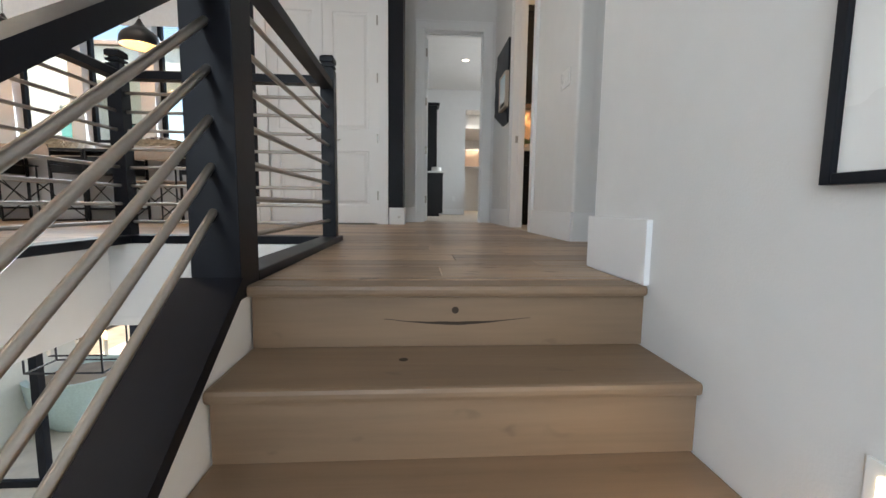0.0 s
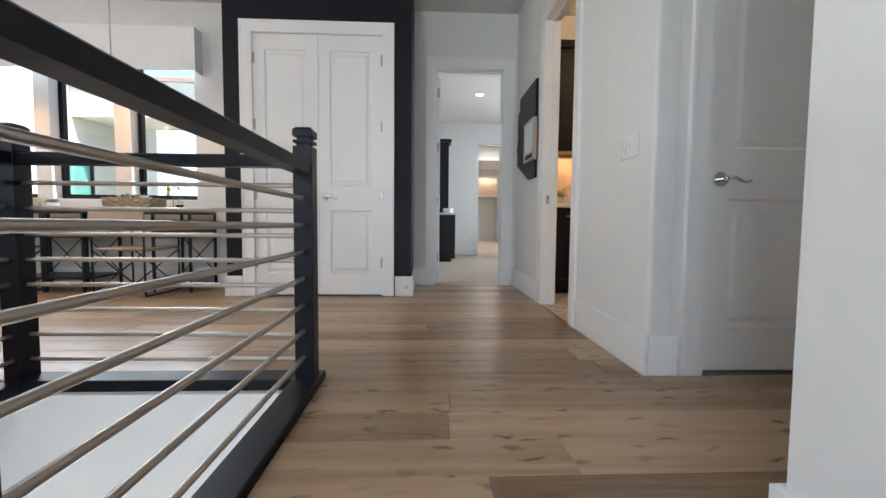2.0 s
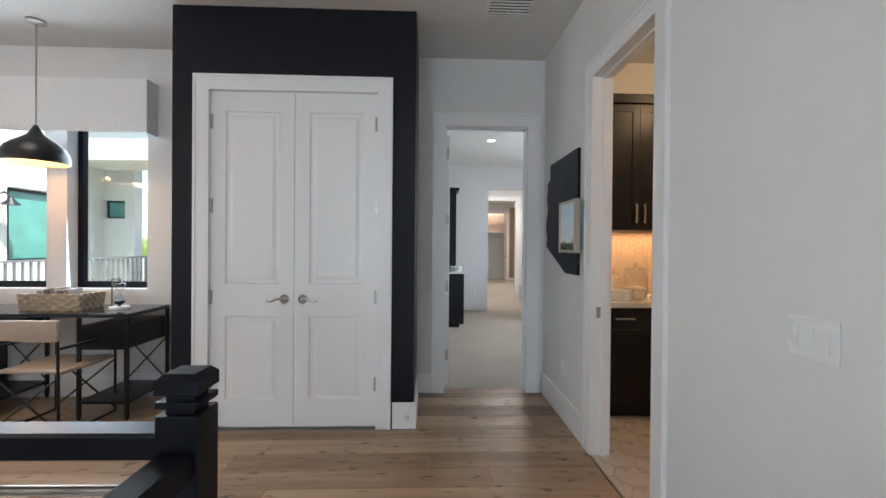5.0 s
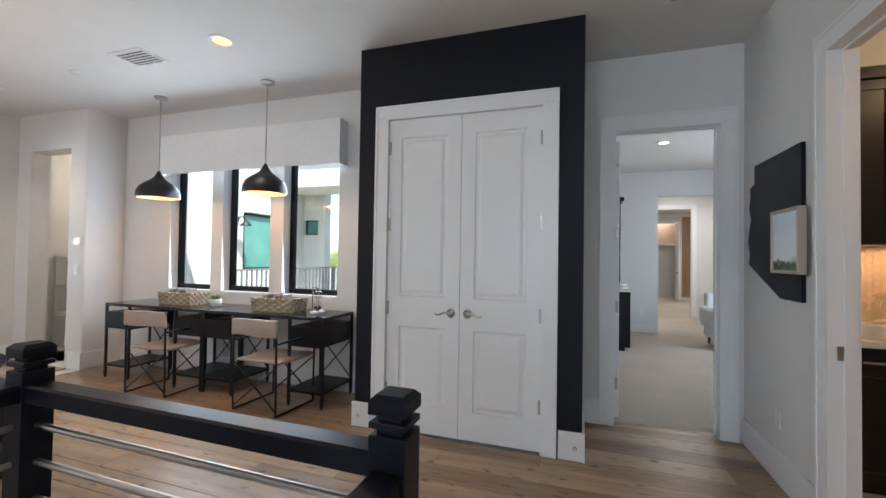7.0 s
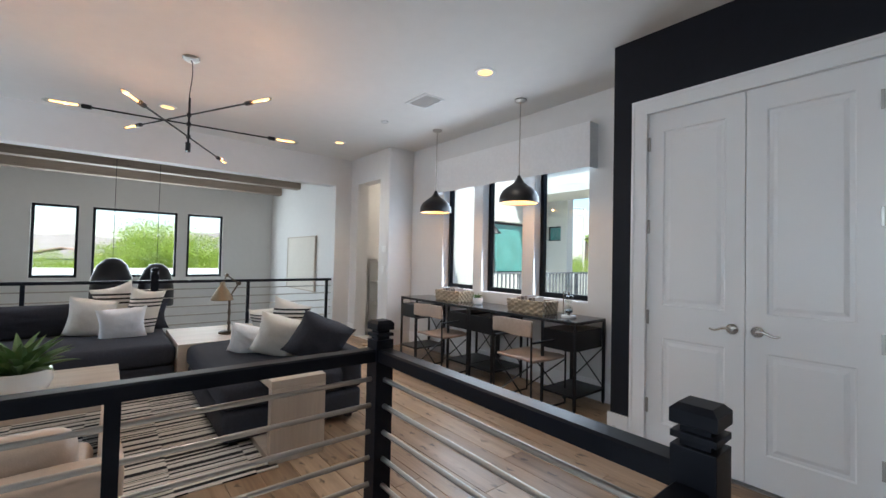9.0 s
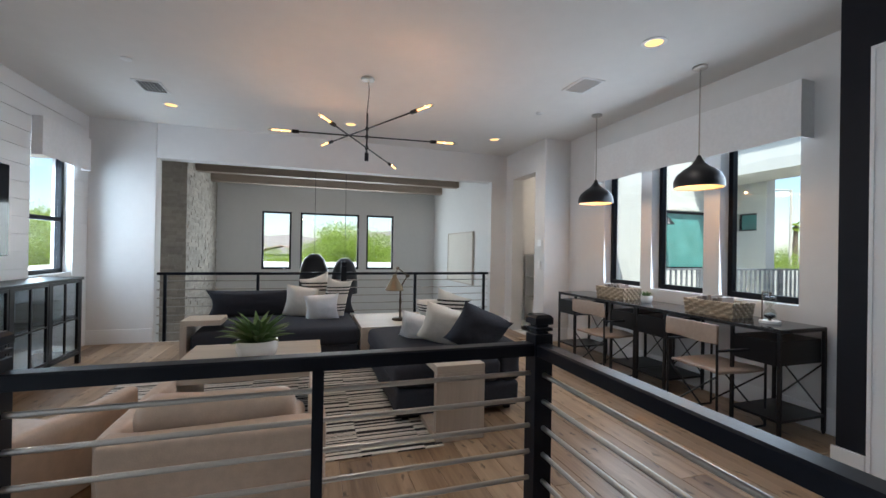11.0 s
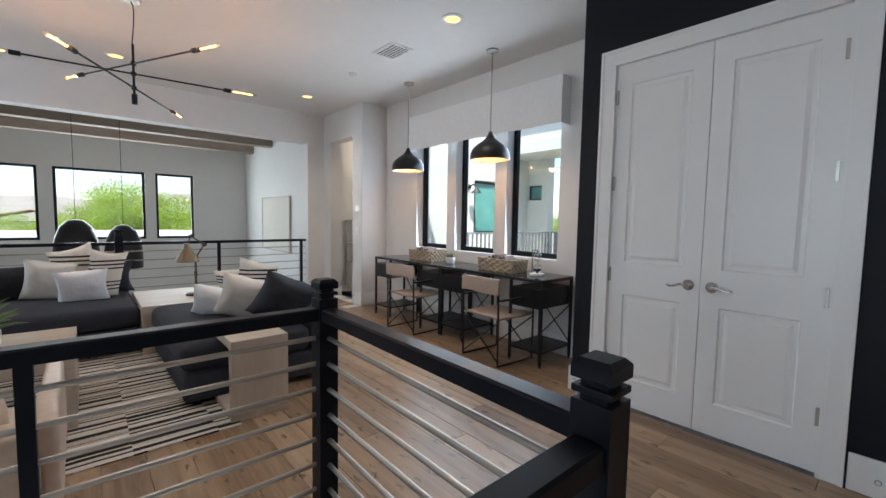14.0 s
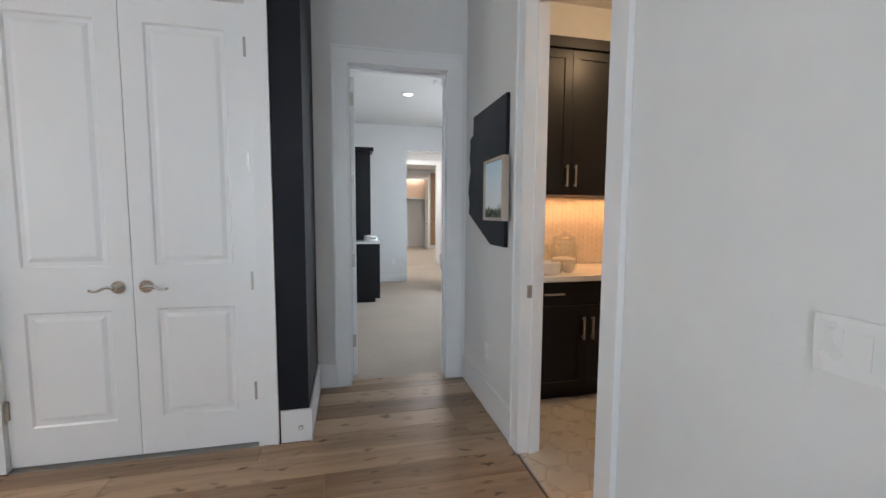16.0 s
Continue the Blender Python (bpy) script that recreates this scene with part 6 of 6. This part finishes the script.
# ---- lower storey seen down the stairwell ----
structure("lower_floor", B((-7.0, -4.4, LOW - 0.1, 0.674, 4.6, LOW)), GREYFLOOR, "pale stone tile floor of the entry below", "floor")
structure("lower_ceiling", B((-6.95, -1.6, -0.50, -1.77, 2.14, -0.451), (-6.95, 2.15, -0.50, 1.0, 4.6, -0.451)), WALL, "white ceiling of the entry below", "ceiling")
structure("lower_wall", B((-7.04, -4.4, LOW, -6.9, 4.6, -0.51), (-6.9, -4.5, LOW, -1.96, -4.4, -0.51), (0.0, 3.6, LOW, 0.7, 4.6, -0.51)), WALL, "white walls of the entry below", "wall")
for k, (x, w_) in enumerate(((-5.6, 0.09), (-4.35, 0.09), (-3.2, 0.13), (-2.0, 0.09), (-0.7, 0.09))):
    tagged(part("door_mullion", B((x - w_ / 2, 4.5, LOW, x + w_ / 2, 4.59, -0.51)), BLACK), "black upright of the glazed patio doors", "door mullion", "patio door mullions", "structure")
structure("patio_door_rail", B((-6.9, 4.515, LOW + 0.001, 0, 4.575, LOW + 0.08), (-6.9, 4.515, -0.6, 0, 4.575, -0.512)), BLACK, "black rails of the glazed patio doors", "door rail")
ln = thing("lantern", (-2.45, 2.75, -0.98), "black open-box lantern chandelier with candle bulbs in the entry", "chandelier")
a, b = 0.26, 0.13
fr = []
for z in (0, 0.34):
    c4 = [(-a, -b, z), (a, -b, z), (a, b, z), (-a, b, z)]
    fr += [(c4[i], c4[(i + 1) % 4], 0.007, 8) for i in range(4)]
fr += [((sx * a, sy * b, 0), (sx * a, sy * b, 0.34), 0.007, 8) for sx in (-1, 1) for sy in (-1, 1)]
part("cage", R(*fr), BLACKMETAL, ln)
part("stem", R(((0, 0, 0.05), (0, 0, 0.47), 0.008, 8), ((-0.2, 0, 0.08), (0.2, 0, 0.08), 0.007, 8)), BLACKMETAL, ln)
for x in (-0.2, 0, 0.2):
    cnd = part("candle", R(((x, 0, 0.085), (x, 0, 0.2), 0.012, 10)), CREAM, ln)
    part("bulb", lathe(bmesh.new(), [(0.004, 0.2), (0.016, 0.22), (0.012, 0.25), (0.001, 0.275)], 12, (x, 0, 0)), SHADEGLOW, cnd)
pl = thing("patio_planter", (-5.1, 6.1, LOW), "large pale teal planter bowl on the patio", "planter")
part("bowl", lathe(bmesh.new(), [(0.36, 0), (0.5, 0.15), (0.62, 0.45), (0.66, 0.8), (0.6, 0.8), (0.55, 0.7)], 36), mat("teal_glaze", (0.42, 0.53, 0.50), 0.35, vary=0.15), pl, smooth=True)
part("soil", lathe(bmesh.new(), [(0.56, 0.72), (0.001, 0.76)], 24), DESERT, pl)

# ---- outside ----
structure("ground", B((-150, -150, LOW - 0.4, 150, 150, LOW - 0.12)), DESERT, "dry sandy ground reaching the horizon", "ground")
structure("patio", B((-7, 4.6, LOW - 0.119, 3, 11, LOW - 0.005)), GREYFLOOR, "pale paved patio", "patio")
structure("balcony", B((-8.299, 6.73, -0.35, -7.12, 12.19, -0.06), (-7.54, 12.19, -0.35, -7.12, 15.4, -0.06)), STUCCO, "white stucco balcony slab across the courtyard", "balcony")
structure("yard_wall", B((-18.0, 17.5, LOW - 0.119, -6.8, 17.75, 0.82), bevel=0.02), STUCCO, "long pale stucco parapet beyond the courtyard", "wall")
structure("lower_roof", B((-17.0, -5.0, 0.25, -12.2, 7.5, 0.80), (-16.8, -4.8, LOW - 0.119, -12.4, 7.3, 0.25)), STUCCO, "flat white roof of a lower building beside the house", "roof")
structure("house_wing", B((-5.655, 5.31, LOW, -5.585, 6.72, 3.6), (-7.7, 6.63, LOW, -5.656, 6.72, 3.6)), STUCCO, "white stucco wing of the house beside the balcony", "house wing")
wing = structure("courtyard_wing", wall_bm("y", -8.6, 0.3, 8.5, 12.2, LOW, 4.2, [(9.78, 11.25, 0.95, 2.42)]), STUCCO, "white stucco wing across the courtyard", "house wing")
part("window_frame", B((-8.42, 9.78, 0.95, -8.32, 9.84, 2.42), (-8.42, 11.19, 0.95, -8.32, 11.25, 2.42), (-8.42, 9.84, 0.95, -8.32, 11.19, 1.01), (-8.42, 9.84, 2.36, -8.32, 11.19, 2.42)), BLACK, wing)
part("window_trim", B((-8.299, 9.8, 2.44, -8.26, 11.4, 2.56)), STUCCO, wing)
part("window_pane", B((-8.38, 9.84, 1.01, -8.365, 11.19, 2.36)), TEAL, wing)
wing = structure("courtyard_wing_end", wall_bm("x", 12.2, 0.3, -9.5, -7.55, LOW, 4.2, [(-8.3, -7.78, 1.97, 2.43)]), STUCCO, "white stucco end wall of the courtyard wing", "house wing")
part("window_frame", B((-8.3, 12.3, 1.97, -8.26, 12.4, 2.43), (-7.82, 12.3, 1.97, -7.78, 12.4, 2.43), (-8.26, 12.3, 1.97, -7.82, 12.4, 2.01), (-8.26, 12.3, 2.39, -7.82, 12.4, 2.43)), BLACK, wing)
part("window_pane", B((-8.26, 12.34, 2.01, -7.82, 12.355, 2.39)), TEAL, wing)
structure("porch_beam", B((-8.29, 10.6, 3.15, -1.0, 10.9, 3.95), (-8.29, 10.9, 3.2, -1.0, 12.19, 3.35)), STUCCO, "white stucco porch beam and soffit across the courtyard", "porch")
structure("porch_roof", sloped(-8.9, -0.8, 10.48, 13.5, 3.955, 4.05, 4.9, 5.0), ROOF, "low tiled porch roof", "roof")
sc_ = thing("wall_sconce", (-8.299, 9.55, 2.05), "black gooseneck barn sconce on the stucco wall", "wall lamp")
part("backplate", R(((0, 0, 0.18), (0.03, 0, 0.18), 0.07, 16)), BLACKMETAL, sc_)
part("arm", R(((0.03, 0, 0.18), (0.18, 0, 0.25), 0.014, 8), ((0.18, 0, 0.25), (0.3, 0, 0.15), 0.014, 8)), BLACKMETAL, sc_)
part("shade", lathe(bmesh.new(), [(0.14, 0.0), (0.13, 0.03), (0.06, 0.09), (0.04, 0.15)], 20, (0.3, 0, 0)), BLACKMETAL, sc_, smooth=True)
lp = thing("street_lamp", (-15.6, 26.0, LOW - 0.12), "tall grey street lamp pole beyond the yard", "street lamp")
part("pole", R(((0, 0, 0), (0, 0, 8.2), 0.1, 10, 0.06)), GREYFLOOR, lp)
part("arm", R(((0, 0, 8.15), (-1.6, 0, 8.4), 0.04, 8)), GREYFLOOR, lp)
pm = thing("palm_tree", (-22.9, 38.0, LOW - 0.12), "distant fan palm with a bare trunk", "tree")
part("trunk", R(((0, 0, 0), (0.2, 0, 7.0), 0.22, 10, 0.16)), BARK, pm)
bm = bmesh.new()
for k in range(60):
    a_, e_ = k * 2.4, radians(-50 + (k * 37) % 120)
    u_ = Vector((math.cos(a_) * math.cos(e_), math.sin(a_) * math.cos(e_), math.sin(e_)))
    w_ = u_.cross(Vector((0, 0, 1))).normalized() * 0.09
    p_ = Vector((0.2, 0, 7.0))
    bm.faces.new([bm.verts.new(q_) for q_ in (p_, p_ + u_ * 0.3 + w_ * 0.7, p_ + u_ * 0.55 - Vector((0, 0, 0.12)), p_ + u_ * 0.3 - w_ * 0.7)])
part("crown", bm, FOLIAGE, pm)
br = thing("balcony_railing", (-7.18, 6.74, -0.06), "grey metal balcony railing with upright balusters", "railing")
GREYRAIL = mat("grey_rail_paint", (0.17, 0.18, 0.19), 0.5)
part("top_rail", B((-0.03, 0, 1.04, 0.03, 8.6, 1.085), bevel=0.004), GREYRAIL, br)
part("bottom_rail", B((-0.02, 0, 0.08, 0.02, 8.6, 0.11)), GREYRAIL, br)
me = mesh_of("baluster", B((-0.016, -0.016, 0.11, 0.016, 0.016, 1.04)), GREYRAIL)
for k in range(57):
    o = new("baluster", me)
    o.parent = br
    o.location = (0, 0.08 + k * 0.15, 0)
for y in (0.03, 2.88, 5.4, 8.57):
    part("post", B((-0.028, y - 0.028, 0, 0.028, y + 0.028, 1.04)), GREYRAIL, br)


def tree(at, h, r, seed, label="feathery green desert tree", leaves=52000):
    t = thing("tree", at, label, "tree", "garden trees")
    rr = random.Random(seed)
    bm = bmesh.new()
    rod(bm, (0, 0, 0), (0.1, 0, h * 0.45), h * 0.03, 10, h * 0.02)
    tips = []
    for k in range(7):
        a = k * 0.9 + rr.random()
        tip = Vector((math.cos(a) * r * 0.55, math.sin(a) * r * 0.55, h * rr.uniform(0.6, 0.85)))
        rod(bm, (0.1, 0, h * rr.uniform(0.3, 0.44)), tip, h * 0.015, 8, h * 0.005)
        tips.append(tip)
    part("trunk", bm, BARK, t)
    # feathery clumps of small leaves, with gaps between the clumps
    rg = np.random.RandomState(seed)
    clumps = np.array([[q.x, q.y, q.z] for q in tips])
    sub = clumps[rg.randint(0, len(tips), 70)] + rg.normal(0, 1, (70, 3)) * r * np.array((0.36, 0.36, 0.20))
    n = leaves
    c = sub[rg.randint(0, 70, n)] + rg.normal(0, 1, (n, 3)) * r * np.array((0.14, 0.14, 0.075))
    c = c[c[:, 2] > h * 0.25]
    n = len(c)
    a1 = rg.normal(0, 1, (n, 3))
    a1 /= np.linalg.norm(a1, axis=1)[:, None]
    a2 = np.cross(a1, rg.normal(0, 1, (n, 3)))
    a2 /= np.linalg.norm(a2, axis=1)[:, None]
    size = (r * rg.uniform(0.009, 0.019, n))[:, None]
    verts = np.stack((c - a1 * size, c + a2 * size * 0.5, c + a1 * size, c - a2 * size * 0.5), 1).reshape(-1, 3)
    faces = np.arange(4 * n).reshape(-1, 4)
    me = bpy.data.meshes.new("crown")
    me.from_pydata(verts.tolist(), [], faces.tolist())
    me.materials.append(FOLIAGE)
    cr = new("crown", me)
    cr.parent = t


for at, h, r, s in (((-19.6, 2.7, LOW - 0.12), 5.35, 2.5, 1), ((-21, 5.4, LOW - 0.12), 5.3, 2.3, 2), ((-25, 0.8, LOW - 0.12), 4.3, 2.0, 3), ((-31, -2.6, LOW - 0.12), 4.3, 2.3, 11), ((-30, 3.2, LOW - 0.12), 5.9, 2.2, 12), ((-15.5, -6.0, LOW - 0.12), 6.4, 2.3, 4), ((-9.8, 24, LOW - 0.12), 4.1, 2.2, 5), ((-7.0, 26, LOW - 0.12), 4.1, 2.4, 6), ((-15.8, 26.5, LOW - 0.12), 4.2, 2.6, 7), ((-18.4, 28.5, LOW - 0.12), 4.3, 2.8, 9), ((-13.0, 23.6, LOW - 0.12), 3.9, 2.4, 10), ((-12, -8.5, LOW - 0.12), 4.6, 2.0, 8)):
    tree(at, h, r, s)
for k, (x, y, w_, d_, h_) in enumerate(((-45, -9, 14, 8, 3.2), (-48, 8, 12, 8, 3.0), (-60, -2, 14, 9, 3.6), (-38, -20, 12, 9, 3.2))):
    hs = thing("far_house", (x, y, LOW - 0.12), "low stucco house with a tiled roof in the distance", "house", "far houses")
    part("wall", B((-w_ / 2, -d_ / 2, 0, w_ / 2, d_ / 2, h_)), STUCCO, hs)
    part("roof", sloped(-w_ / 2 - 0.4, w_ / 2 + 0.4, -d_ / 2 - 0.4, 0, h_, h_ + 0.1, h_ + 1.2, h_ + 1.3), ROOF, hs)
    part("roof", sloped(-w_ / 2 - 0.4, w_ / 2 + 0.4, 0, d_ / 2 + 0.4, h_ + 1.2, h_ + 1.3, h_, h_ + 0.1), ROOF, hs)

# bare mountains on the horizon
bm = bmesh.new()
rows_ = []
for i in range(121):
    y_ = -145 + 290 * i / 120
    top_ = 3.0 + 7.5 * max(0, 0.45 + noise.noise((y_ * 0.018, 3.1, 0.4))) + 1.6 * noise.noise((y_ * 0.09, 0, 2.0))
    rows_.append([bm.verts.new((-140 - 4 * k, y_, LOW - 0.2 + (top_ - LOW) * z_)) for k, z_ in ((0, 0), (1, 0.55), (2, 1.0), (2.2, 0))])
for p_, q_ in zip(rows_, rows_[1:]):
    for k in range(3):
        bm.faces.new((p_[k], p_[k + 1], q_[k + 1], q_[k]))
structure("mountain_ridge", bm, MOUNTAIN, "bare brown mountains on the horizon", "mountain", smooth=True)

# ---- many small pieces last ----
planks(REGIONS)
hex_floor()
splash_tiles()
stones()
